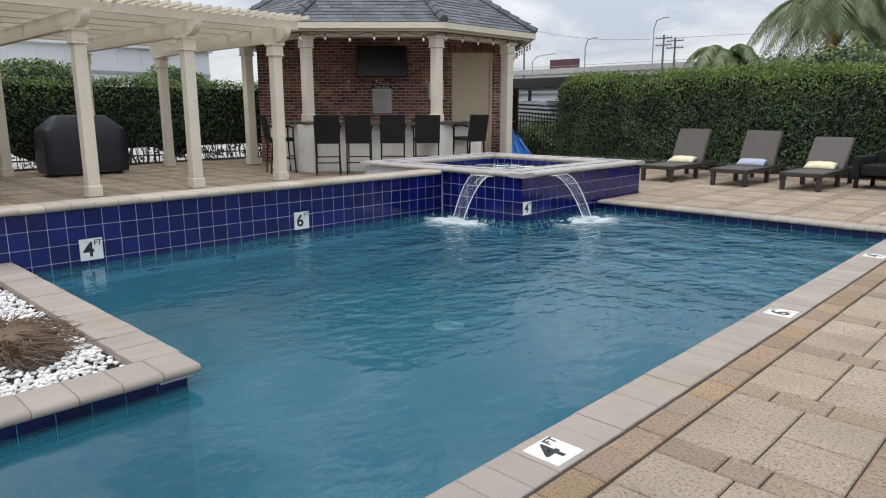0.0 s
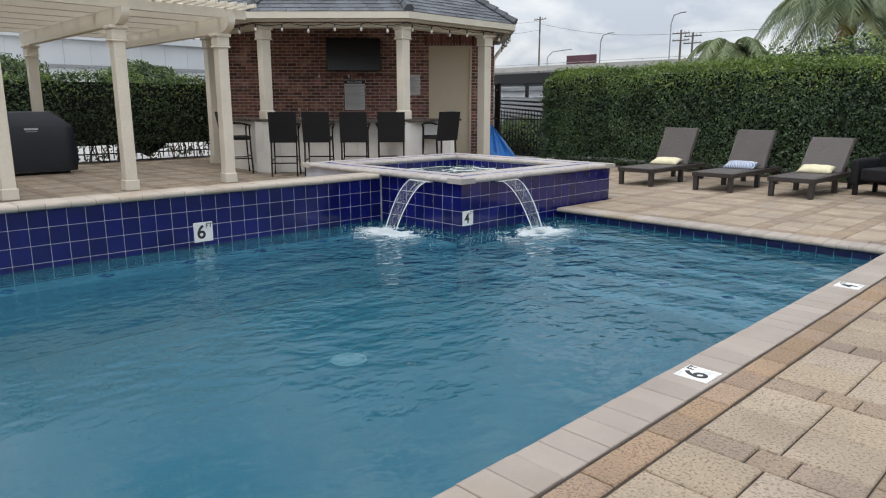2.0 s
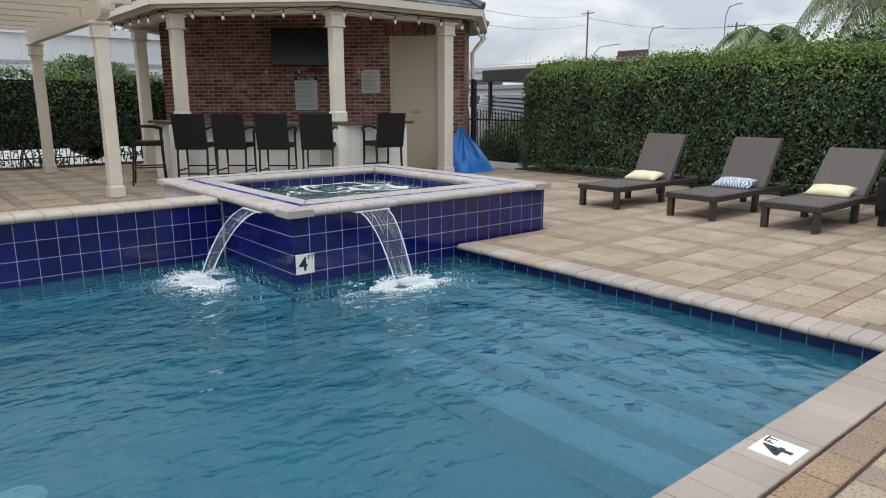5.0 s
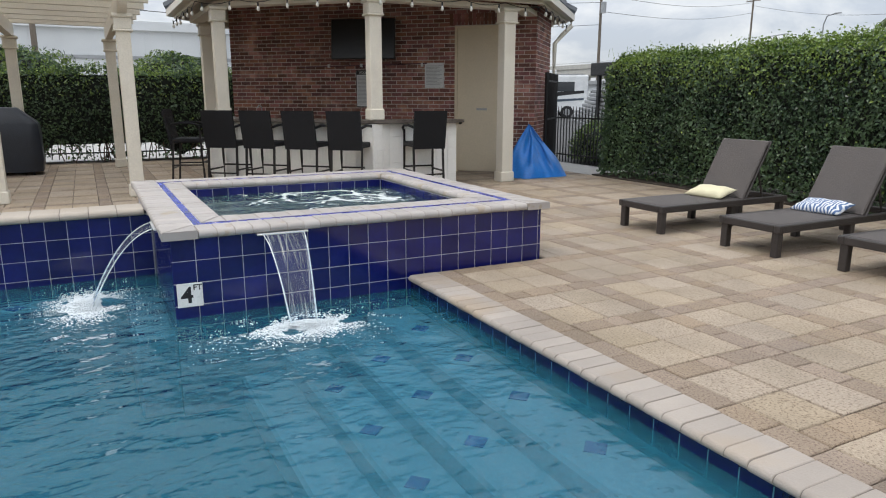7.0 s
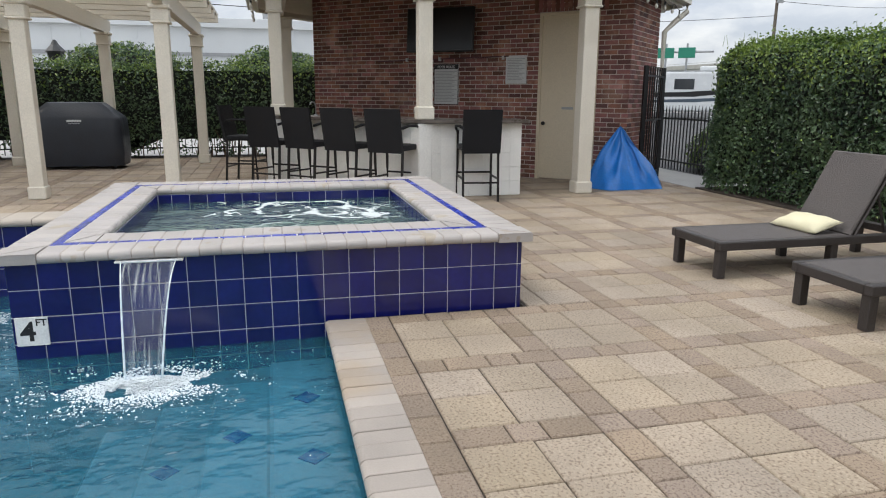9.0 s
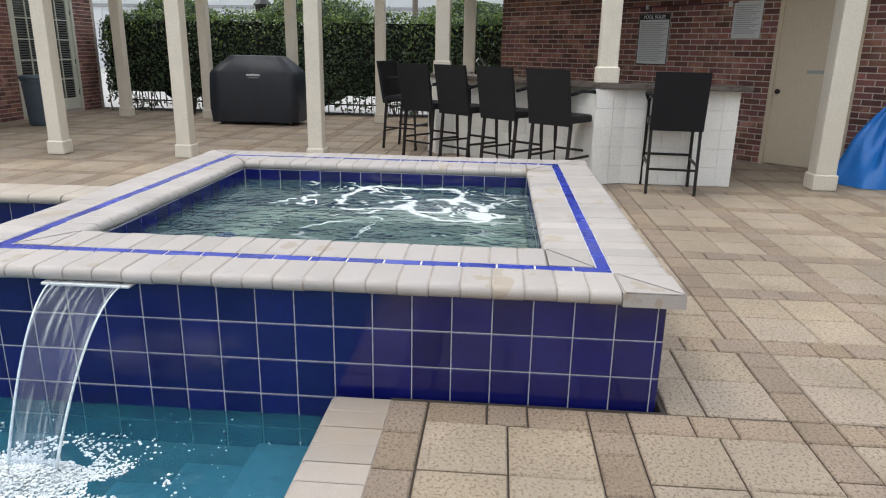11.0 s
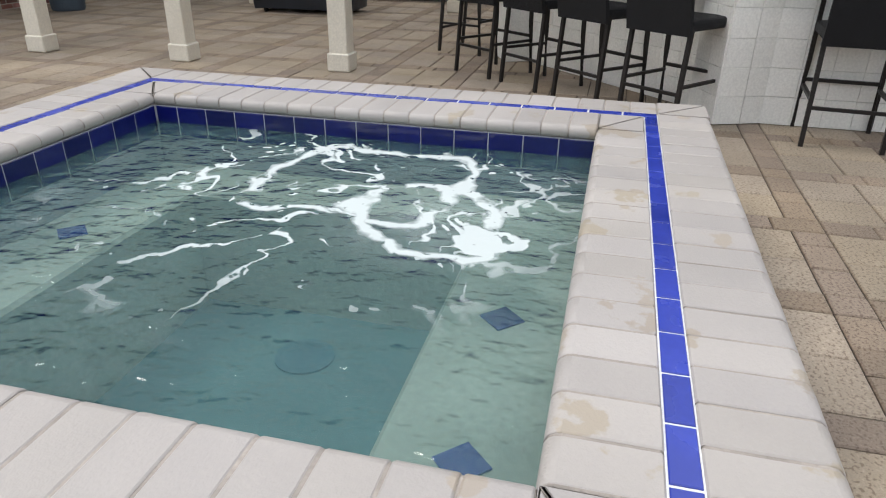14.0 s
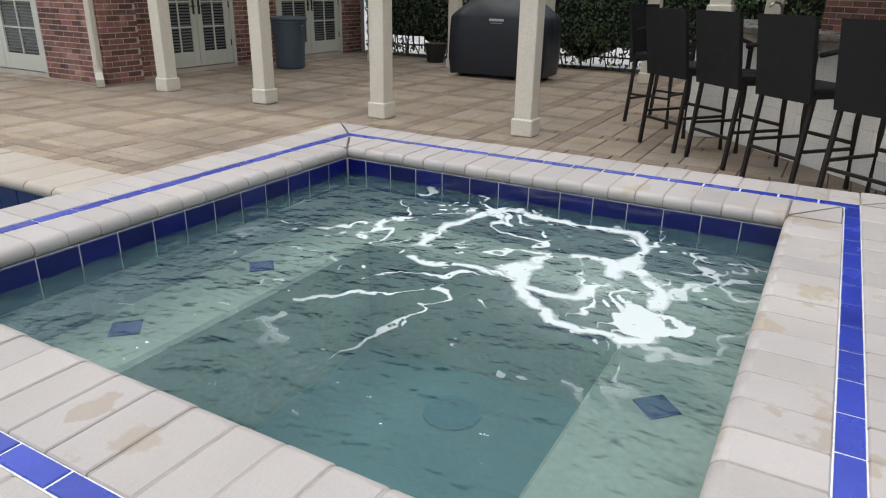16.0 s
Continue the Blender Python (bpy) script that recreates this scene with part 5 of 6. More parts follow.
def palm(x, y, h, spread, fronds, seed, label, dry=5):
    rr = random.Random(seed)
    t = thing("palm_tree", label, "palm tree", "palms behind the hedge", at=pose(x, y, -0.1))
    pts = [(0.05 * math.sin(k), 0.05 * math.cos(k * 1.3), h * k / 10) for k in range(11)]
    part("trunk", tube(pts, [0.24 - 0.009 * k for k in range(11)], 12), M_palm_trunk, t)
    for k in range(fronds + dry):
        is_dry = k >= fronds
        a = 2 * math.pi * k * 0.382 + rr.uniform(-0.2, 0.2)
        rise = rr.uniform(0.1, 1.1) if not is_dry else rr.uniform(-0.9, -0.3)
        L = spread * rr.uniform(0.8, 1.1) * (0.5 if is_dry else 1)
        spine = []
        for j in range(13):
            f = j / 12
            r = L * f * (1 - 0.12 * f)
            z = h + L * (rise * f - (0.85 + 0.5 * max(rise, 0)) * f * f)
            spine.append(Vector((math.cos(a) * r, math.sin(a) * r, z)))
        bm = bmesh.new()
        tube(spine, [0.03 * (1 - 0.85 * j / 12) for j in range(13)], 4, bm=bm)
        side = Vector((-math.sin(a), math.cos(a), 0))
        for j in range(2, 52):
            f = j / 52 * 12
            i = min(int(f), 11)
            p = spine[i].lerp(spine[i + 1], f - i)
            way = (spine[i + 1] - spine[i]).normalized()
            ll = L * 0.27 * math.sin(math.pi * min(1, 0.15 + 0.85 * f / 12)) + 0.06
            for sgn in (-1, 1):
                tipp = p + (side * sgn * 0.75 + way * 0.5) * ll + Vector((0, 0, -0.55 * ll * rr.uniform(0.6, 1.4)))
                mid = p.lerp(tipp, 0.5) + Vector((0, 0, 0.10 * ll))
                w = way * 0.020
                v = [bm.verts.new(q) for q in (p - w, p + w, mid + w, tipp, mid - w)]
                bm.faces.new(v)
        part("dry_frond" if is_dry else "frond", bm, M_palm_dead if is_dry else M_palm, t)
    return t


palm(-7.3, 27.0, 4.7, 3.3, 34, 31, "tall feathery palm tree with a yellow dry frond", 4)
palm(-10.1, 24.6, 3.2, 1.7, 26, 32, "smaller feathery palm tree with drooping fronds", 1)

# ---- iron fence and gate by the hedge ----
fence = thing("iron_fence", "black iron picket fence beside the concrete path", "fence")
fx0, fx1, fy = -15.5, -10.2, 15.95
x = fx0
while x < fx1:
    part("picket", tube([(x, fy, 0.0), (x, fy, 1.12), (x, fy, 1.22)], [0.009, 0.009, 0.002], 4), M_iron, fence)
    x += 0.105
for z in (0.15, 0.95):
    part("rail", box((fx0, fy - 0.016, z), (fx1, fy + 0.016, z + 0.032)), M_iron, fence)
gate = thing("iron_gate", "tall black iron gate standing open by the brick corner", "gate")
g0, g1 = WALL_B + side_way * 0.30 + along * 0.16, WALL_B + side_way * 1.45 + along * 0.16
for k in range(9):
    p = g0.lerp(g1, k / 8)
    part("picket", tube([p, p + Vector((0, 0, 1.85))], 0.010 if 0 < k < 8 else 0.026, 4), M_iron, gate)
for z in (0.12, 1.0, 1.7):
    part("rail", tube([g0 + Vector((0, 0, z)), g1 + Vector((0, 0, z))], 0.016, 4), M_iron, gate)
fence_w = thing("iron_fence", "black iron picket fence behind the dark hedge", "fence")
y = 0.9
while y < 15.4:
    part("picket", tube([(-18.25, y, 0.0), (-18.25, y, 1.3)], 0.009, 4), M_iron, fence_w)
    y += 0.14
for z in (0.12, 1.2):
    part("rail", box((-18.266, 0.9, z), (-18.234, 15.4, z + 0.03)), M_iron, fence_w)

# ---- beyond: warehouse, carport, van, highway, poles ----
ware = thing("warehouse", "long low white metal warehouse with a flat roof", "building")
part("wall", box((-62, -40, -0.1), (-46, 24, 5.2)), M_white_wall, ware)
for k in range(42):
    part("cladding_rib", box((-46.0, -40 + k * 1.52, 0.0), (-45.94, -40 + k * 1.52 + 0.10, 5.1)), M_white_wall, ware)
part("parapet", box((-62.2, -40.2, 5.2), (-45.7, 24.2, 5.75), 0.02), M_white_wall, ware)
part("stripe", box((-45.99, -40, 3.55), (-45.92, 24, 3.75)), M_steel, ware)
for y, w, h in ((-2, 1.6, 1.0), (3, 2.6, 1.4), (9, 1.4, 0.9), (16, 2.0, 1.2), (21, 3.0, 1.5)):
    unit = thing("roof_unit", "grey air handling unit on the warehouse roof", "roof unit", "units on the warehouse roof", at=pose(-48.5, y, 5.75))
    part("housing", box((-1.2, -w / 2, 0), (1.2, w / 2, h), 0.04), M_steel, unit)
    part("fan_cowl", lathe([(0.45, h), (0.45, h + 0.18), (0.38, h + 0.2)], 16), M_plastic, unit)

hall = thing("distant_hall", "white flat-roofed building beyond the car park", "building")
part("wall", box((-52, 46, -0.1), (-24, 60, 2.5)), M_white_wall, hall)
part("roof", box((-52.3, 45.7, 2.5), (-23.7, 60.3, 2.85), 0.03), M_steel, hall)
for k in range(12):
    part("window", box((-51 + k * 2.25, 45.94, 1.0), (-49.7 + k * 2.25, 45.99, 2.0)), M_glass_dark, hall)

port = thing("carport", "dark flat carport roof on thin posts", "carport")
part("roof", box((-17.4, 20.3, 2.05), (-13.6, 23.0, 2.42), 0.02), M_plastic, port)
for x in (-17.2, -13.8):
    for y in (20.5, 22.8):
        part("post", box((x - 0.05, y - 0.05, -0.1), (x + 0.05, y + 0.05, 2.05)), M_iron, port)
stack = thing("timber_stack", "leaning stack of pale weathered planks under the carport", "timber stack")
for k in range(10):
    lean = Matrix.Translation((-16.2, 21.5, 0.35 + 0.135 * k)) @ pose(0, 0, 0, 0, 9 - 0.8 * k, 3 - 0.7 * k)
    part("plank", box((-2.3 + 0.1 * k, -1.0, -0.05), (2.2 - 0.06 * k, 1.0, 0.045), 0.012, m=lean), M_steel, stack)
part("bearer", box((-17.6, 20.7, -0.1), (-14.8, 22.3, 0.22), 0.02), M_wood_pole, stack)


def motorhome(x, y, a, label):
    """A long coach body with rounded ends, dark swept stripes, windows and roof units."""
    t = thing("motorhome", label, "motorhome", at=pose(x, y, -0.1, 0, 0, a))
    body = part("body", box((-4.6, -1.25, 0.45), (4.6, 1.25, 3.15), 0.14, segments=3), M_white_van, t)
    for sy in (-1, 1):
        for k, (z0, z1, rise) in enumerate(((1.05, 1.30, 0.30), (1.42, 1.78, 0.42))):
            bm = prism([(-4.3, z0), (1.0, z0 + 0.05), (4.3, z0 + rise), (4.3, z1 + rise * 0.6), (0.2, z1), (-4.3, z1 - 0.12)], -0.006, 0.006)
            bm.transform(Matrix(((1, 0, 0, 0), (0, 0, -1, sy * 1.253), (0, 1, 0, 0), (0, 0, 0, 1))))
            part("stripe", bm, (M_bin, M_plastic)[k], body, "dark swept stripe")
        for x0, x1 in ((-3.4, -2.2), (-0.4, 0.9), (2.3, 3.6)):
            part("side_window", box((x0, sy * 1.252 - 0.012, 1.95), (x1, sy * 1.252 + 0.012, 2.65), 0.01), M_glass_dark, body)
    part("windscreen", box((4.585, -1.05, 1.55), (4.612, 1.05, 2.75), 0.01), M_glass_dark, body)
    part("roof_rail", box((-4.3, -1.20, 3.15), (4.3, 1.20, 3.20), 0.01), M_steel, body)
    for x0 in (-2.8, 1.2):
        part("roof_unit", box((x0, -0.4, 3.20), (x0 + 1.1, 0.4, 3.52), 0.08, segments=2), M_white_van, t)
    for wx in (-2.6, 3.1):
        for sy in (-1, 1):
            wheel = part("wheel", tube([(wx, sy * 1.0, 0.46), (wx, sy * 1.262, 0.46)], 0.46, 20), M_plastic, t)
            part("rim", tube([(wx, sy * 1.25, 0.46), (wx, sy * 1.275, 0.46)], 0.26, 14), M_steel, wheel)
    return t


motorhome(-44.9, 36.5, 57, "white motorhome with dark swept stripes behind the fence")

road = thing("highway_overpass", "long concrete highway bridge on round piers", "bridge")
part("deck", box((-150, 95, 5.7), (150, 106, 7.0), 0.05), M_concrete, road)
part("parapet", box((-150, 94.8, 7.0), (150, 95.1, 7.85), 0.02), M_concrete, road)
for k in range(16):
    part("pier", tube([(-142 + k * 19, 100, -0.1), (-142 + k * 19, 100, 5.7)], 0.9, 14), M_concrete, road)
    part("crosshead", box((-145 + k * 19, 96, 4.9), (-139 + k * 19, 104, 5.7), 0.05), M_concrete, road)
for x in (-46, -23, 0, 23):
    part("rail_post", box((x, 94.9, 7.85), (x + 0.1, 95.0, 8.2)), M_steel, road)
part("rail", box((-150, 94.9, 8.14), (150, 95.0, 8.2)), M_steel, road)
lot_car = thing("passing_lorry", "dark lorry standing on the highway bridge", "lorry", at=pose(-20, 98, 7.0))
part("trailer", box((-4.5, -1.2, 0.9), (3.0, 1.2, 3.6), 0.1), M_plastic, lot_car)
part("cab", box((3.1, -1.15, 0.5), (5.0, 1.15, 3.0), 0.25), M_rust, lot_car)
for k in (-3.6, -2.5, 1.5, 4.1):
    part("wheel", tube([(k, -1.2, 0.5), (k, 1.2, 0.5)], 0.5, 14), M_plastic, lot_car)

bill = thing("billboard", "dark maroon roadside billboard on a steel mast", "billboard", at=pose(-86, 126, -0.1))
part("panel", box((-3.6, -0.3, 9.2), (3.6, 0.3, 11.9), 0.05), M_rust, bill)
part("mast", tube([(0, 0.6, 0), (0, 0.6, 11.0)], 0.4, 12), M_steel, bill)


def utility_pole(x, y, h, arms, label, transformer=False):
    t = thing("utility_pole", label, "utility pole", "poles along the road", at=pose(x, y, -0.1))
    part("pole", tube([(0, 0, 0), (0, 0, h)], [0.17, 0.12], 10), M_wood_pole, t)
    for k in range(arms):
        z = h - 0.5 - 0.9 * k
        arm = part("crossarm", box((-1.2, -0.06, z), (1.2, 0.06, z + 0.13)), M_wood_pole, t)
        for sx in (-1.05, -0.5, 0.5, 1.05):
            part("insulator", tube([(sx, 0, z + 0.13), (sx, 0, z + 0.32)], 0.05, 8), M_steel, arm)
    if transformer:
        part("transformer", tube([(0.38, 0, h - 2.2), (0.38, 0, h - 1.2)], 0.26, 14), M_steel, t)
    return t


def street_lamp(x, y, h, reach, label):
    t = thing("street_lamp", label, "street lamp", "lamps along the road", at=pose(x, y, -0.1))
    part("pole", tube([(0, 0, 0), (0, 0, h * 0.9), (reach * 0.25, 0, h * 0.98), (reach, 0, h)], 0.08, 8), M_steel, t)
    part("lamp_head", box((reach - 0.1, -0.14, h - 0.08), (reach + 0.6, 0.14, h + 0.06), 0.03), M_steel, t)


POLES = [(-54, 51, 11.5, 1, True), (-73, 95, 15.8, 1, False), (-45, 89, 11.2, 2, False), (-43.6, 89.5, 10.8, 2, False), (-41, 4.7, 8.4, 1, False)]
for x, y, h, arms, tr in POLES:
    utility_pole(x, y, h, arms, "weathered wooden utility pole with crossarms against the sky", tr)
street_lamp(-46.5, 89, 13.4, 1.4, "tall grey street lamp beside the highway")
street_lamp(-54, 84, 11.0, 1.4, "tall grey street lamp beside the highway")
street_lamp(-69, 92, 10.0, 4.0, "grey street lamp with a long arm beside the car park")
wires = thing("overhead_wires", "thin black overhead wires sagging between the poles", "wires")
ends = [((-54, 51, 10.9), (-73, 95, 15.0)), ((-54, 51, 10.2), (-41, 4.7, 7.8)), ((-54, 51, 9.4), (-73, 95, 13.6)), ((-41, 4.7, 7.8), (-42, -40, 7.6)), ((-41, 4.7, 6.6), (-42, -40, 6.4)), ((-41, 4.7, 6.0), (-54, 51, 8.2)),
        ((-45, 89, 10.6), (40, 95, 12.0)), ((-73, 95, 14.6), (-45, 89, 10.6))]
for a, b in ends:
    a, b = Vector(a), Vector(b)
    part("wire", tube([a.lerp(b, j / 14) - Vector((0, 0, 1.6 * math.sin(math.pi * j / 14) * 0.5)) for j in range(15)], 0.018, 4), M_plastic, wires)
lan = thing("post_lantern", "black lantern on a post behind the hedge", "lantern", at=pose(-20.2, 3.45, -0.1))
part("post", tube([(0, 0, 0), (0, 0, 2.15)], 0.05, 10), M_iron, lan)
part("lantern", lathe([(0.05, 2.15), (0.16, 2.2), (0.20, 2.42), (0.24, 2.45), (0.10, 2.60), (0.03, 2.72)], 8), M_iron, lan)
signs = thing("road_sign", "green highway signs on a steel gantry", "road sign", at=pose(-64, 48, -0.1, 0, 0, 50))
for k in (-1.0, 1.0):
    part("panel", box((k - 0.8, -0.06, 5.2), (k + 0.8, 0.06, 6.2), 0.02), M_green_sign, signs)
    part("mast", tube([(k, 0.2, 0), (k, 0.2, 6.6)], 0.10, 8), M_steel, signs)
part("beam", tube([(-3.5, 0.2, 5.8), (3.5, 0.2, 5.8)], 0.12, 8), M_steel, signs)


# ---- depth markers ----
def marker(m, body, size=0.205, small="FT", label="white tile with a black depth figure and FT"):
    t = tagged(part("depth_marker", box((-size / 2, -size / 2, -0.008), (size / 2, size / 2, 0.004), 0.002), M_marker), label, "depth marker", "depth markers")
    t.matrix_world = m
    text(body, size * 0.95, M_ink, pose(-size * 0.12, -size * 0.03, 0.0045), t, "figure", 0.0006)
    text(small, size * 0.33, M_ink, pose(size * 0.30, size * 0.30, 0.0045), t, "unit", 0.0006)
    return t


up_e = Matrix(((0, 0, 1, 0), (1, 0, 0, 0), (0, 1, 0, 0), (0, 0, 0, 1)))
marker(Matrix.Translation((WX + 0.009, 2.19, 0.018)) @ up_e, "4")
marker(Matrix.Translation((WX + 0.009, 4.55, 0.018)) @ up_e, "6")
marker(Matrix.Translation((SX1 + 0.009, 7.06, 0.045)) @ up_e, "4", 0.17)
for y, b in ((2.02, "4"), (4.575, "6"), (7.02, "4")):
    marker(pose(-1.385, y, 0.002, 0, 0, 90), b, 0.17)

# ---- falling water ----
ico = bmesh.new()
bmesh.ops.create_icosphere(ico, subdivisions=1, radius=1.0)
ico_v = [v.co.copy() for v in ico.verts]
ico_f = [[v.index for v in f.verts] for f in ico.faces]
ico.free()


def fall(start, out, along_way, width, reach, label):
    """A curved sheet of water that narrows as it drops, with a splash at its foot."""
    bm = bmesh.new()
    rows = []
    for j in range(25):
        f = j / 24
        drop = (0.445 - WATER) * f * f
        d = reach * f
        w = width * (1 - 0.42 * f)
        row = []
        for i in range(13):
            g = i / 12 - 0.5
            ripple = 0.012 * noise.noise(Vector((g * 9, f * 3.0, 0.3))) * (0.3 + f)
            rope = 0.020 * f * (abs(g) * 2) ** 3
            row.append(bm.verts.new(start + out * (d + ripple + rope) + along_way * (g * w) - Vector((0, 0, drop))))
        rows.append(row)
    for a, b in zip(rows, rows[1:]):
        for i in range(12):
            bm.faces.new((a[i], a[i + 1], b[i + 1], b[i]))
    t = thing("waterfall", label, "waterfall", "spa spillways")
    M_fall = M_fall_east if abs(out.x) > 0.5 else M_fall_south
    part("sheet", bm, M_fall, t, smooth=True)
    for sgn in (-1, 1):
        pts = [start + out * (reach * j / 12 + 0.004) + along_way * (sgn * 0.5 * width * (1 - 0.42 * j / 12)) - Vector((0, 0, (0.445 - WATER) * (j / 12) ** 2)) for j in range(13)]
        part("edge_rope", tube(pts, [0.0025 + 0.004 * j / 12 for j in range(13)], 6), M_foam_rope, t, smooth=True)
    foot = start + out * (reach + 0.03)
    rr = random.Random(int(abs(start.x) * 100))
    for name, count, spread, lo, hi, label in (("froth", 9000, 0.13, 0.0014, 0.0052, "white froth where the water lands"), ("bubble_scatter", 900, 0.30, 0.0010, 0.003, "")):
        fv, ff = [], []
        for k in range(count):
            a, r = rr.uniform(0, 2 * math.pi), abs(rr.gauss(0, spread))
            size = rr.uniform(lo, hi)
            x = foot.x + math.cos(a) * r * (1.0 + 0.7 * abs(along_way.x))
            y = foot.y + math.sin(a) * r * (1.0 + 0.7 * abs(along_way.y))
            if noise.noise(Vector((x * 7, y * 7, 0.5))) < -0.12 - 0.25 * (r < 0.1):
                continue
            z = WATER + 0.3 * size + max(0.0, 0.05 - 0.35 * r) * rr.random() ** 2
            n0 = len(fv)
            fv += [(x + v.x * size * 1.5, y + v.y * size * 1.5, z + v.z * size * 0.7) for v in ico_v]
            ff += [tuple(i + n0 for i in f) for f in ico_f]
        me = bpy.data.meshes.new(name)
        me.from_pydata(fv, [], ff)
        fo = part(name, me, M_foam, t, label)
        me.materials.append(M_foam)
        tagged(fo, kind="stuff")
    lip = box((-width / 2 - 0.03, -0.02, -0.012), (width / 2 + 0.03, 0.05, 0.0), 0.003)
    lip.transform(Matrix(((along_way.x, out.x, 0, start.x), (along_way.y, out.y, 0, start.y), (0, 0, 1, start.z - 0.003), (0, 0, 0, 1))))
    part("spillway_lip", lip, M_marker, t)
    return t


fall(Vector((SX1 + 0.01, 7.72, 0.445)), Vector((1, 0, 0)), Vector((0, 1, 0)), 0.31, 0.50, "clear sheet of water falling from the spa into the pool")
fall(Vector((-6.0, SY0 - 0.01, 0.445)), Vector((0, -1, 0)), Vector((1, 0, 0)), 0.31, 0.50, "clear sheet of water falling from the spa into the pool")

# ---- planter: pebbles, stump ----
rr = random.Random(8)
pv, pf = [], []
for _ in range(15000):
    x, y = rr.uniform(WX + 0.03, PLX - 0.30), rr.uniform(-1.6, PLY - 0.26)
    if (x + 4.4) ** 2 / 0.30 + (y - 0.95) ** 2 / 0.07 < 0.8:
        continue
    sx, sy, sz = rr.uniform(0.011, 0.025), rr.uniform(0.010, 0.019), rr.uniform(0.007, 0.013)
    turn = Matrix.Rotation(rr.uniform(0, 6.28), 3, "Z") @ Matrix.Rotation(rr.uniform(-0.5, 0.5), 3, "X")
    n0 = len(pv)
    zz = -0.052 + rr.uniform(0.0, 0.022)
    for v in ico_v:
        q = turn @ Vector((v.x * sx, v.y * sy, v.z * sz))
        pv.append((x + q.x, y + q.y, zz + q.z))
    pf += [tuple(i + n0 for i in f) for f in ico_f]
me = bpy.data.meshes.new("pebbles")
me.from_pydata(pv, [], pf)
me.materials.append(M_pebble)
tagged(new("pebbles", me), "loose white pebbles filling the planter bed", "pebbles", kind="stuff")
stump = thing("plant_stump", "cut brown stump with dry fibres among white pebbles", "stump", at=pose(-4.45, 0.93, -0.055))
part("stump", lathe([(0.22, 0.0), (0.20, 0.05), (0.17, 0.09), (0.13, 0.10)], 18), M_bark, stump)
fib = bmesh.new()
for k in range(420):
    a, r = rr.uniform(0, 6.28), rr.uniform(0.08, 0.46)
    z = max(0.012, 0.10 - r * 0.15) + rr.uniform(0, 0.02)
    b = a + rr.uniform(-0.9, 0.9)
    L = rr.uniform(0.08, 0.22)
    p = Vector((math.cos(a) * r * 1.1, math.sin(a) * r * 0.62, z))
    tube([p, p + Vector((math.cos(b) * L, math.sin(b) * L, rr.uniform(-0.03, 0.03)))], [0.005, 0.002], 3, bm=fib, caps=False)
tagged(part("dry_fibre", fib, M_bark, stump), kind="stuff")

# pool floor disc and step tiles
disc = structure("pool_light", lathe([(0.16, DEEP - 0.01), (0.16, DEEP + 0.012), (0.14, DEEP + 0.02)], 24, centre=(-4.55, 4.75)), M_marker, "pale round fitting on the pool floor")
diamond = slab_mesh("step_tile", (0.105, 0.105, 0.006), M_strip, 0.001)
spots = [(x, 8.56, -0.254) for x in (-4.76, -4.11, -3.46, -2.80, -2.14)] + [(x, 8.19, -0.374) for x in (-4.62, -3.96, -3.31, -2.66, -2.0)]
spots += [(x, 7.83, -0.494) for x in (-4.55, -3.9, -3.27, -2.6)] + [(WX + 0.20, y, -0.234) for y in (1.9, 2.7, 3.5, 4.3, 5.1, 5.9)]
spots += [(-6.23, 9.374, 0.156), (-6.90, 9.358, 0.156), (-6.40, 7.56, 0.156), (-7.1, 7.56, 0.156)]
for x, y, z in spots:
    q = tagged(new("step_tile", diamond), kind="structure")
    q.matrix_world = pose(x, y, z, 0, 0, 45)
structure("spa_drain", lathe([(0.13, -0.421), (0.13, -0.410), (0.10, -0.406)], 20, centre=(-7.28, 8.45)), M_plaster_depth_tint, "round drain cover on the spa floor")


# ---- copings ----
def coping_mesh(name, depth, length, thick, material, nose=True):
    """A coping brick along +y; its rounded nose looks to -x at x = 0."""
    r = thick / 2
    if nose:
        prof = [(r - r * math.sin(math.pi * k / 8), -r - r * math.cos(math.pi * k / 8)) for k in range(9)]
        prof = [(depth, -thick)] + prof + [(depth - 0.004, 0.0), (depth, -0.004)]
    else:
        prof = [(0, -thick), (0, -0.004), (0.004, 0), (depth - 0.004, 0), (depth, -0.004), (depth, -thick)]
    v, f, n = [], [], len(prof)
    for y, k in ((0.0, 0.003), (0.004, 0.0), (length - 0.004, 0.0), (length, 0.003)):
        v += [(x, y, z - (k if z > -thick / 2 else 0)) for x, z in prof]
    for j in range(3):
        for i in range(n):
            f.append((j * n + i, j * n + (i + 1) % n, (j + 1) * n + (i + 1) % n, (j + 1) * n + i))
    f += [tuple(range(n))[::-1], tuple(range(3 * n, 4 * n))]
    me = bpy.data.meshes.new(name)
    me.from_pydata(v, [], f)
    me.materials.append(material)
    if nose:
        for j in range(3):
            for i in range(1, 9):
                me.polygons[j * n + i].use_smooth = True
    bm = bmesh.new()
    bm.from_mesh(me)
    bmesh.ops.recalc_face_normals(bm, faces=bm.faces[:])
    bm.to_mesh(me)
    bm.free()
    return me


M_wall_coping = surface("wall_coping_stone", (0.40, 0.345, 0.285), 0.65, 0.14, 2.2, 0.3, 110, rand=0.09, second=(0.34, 0.27, 0.20), second_at=0.62, grainy=0.12)
M_coping_pale = surface("worn_coping_stone", (0.34, 0.295, 0.255), 0.65, 0.14, 2.2, 0.3, 110, rand=0.10, second=(0.34, 0.27, 0.20), second_at=0.58, grainy=0.15)
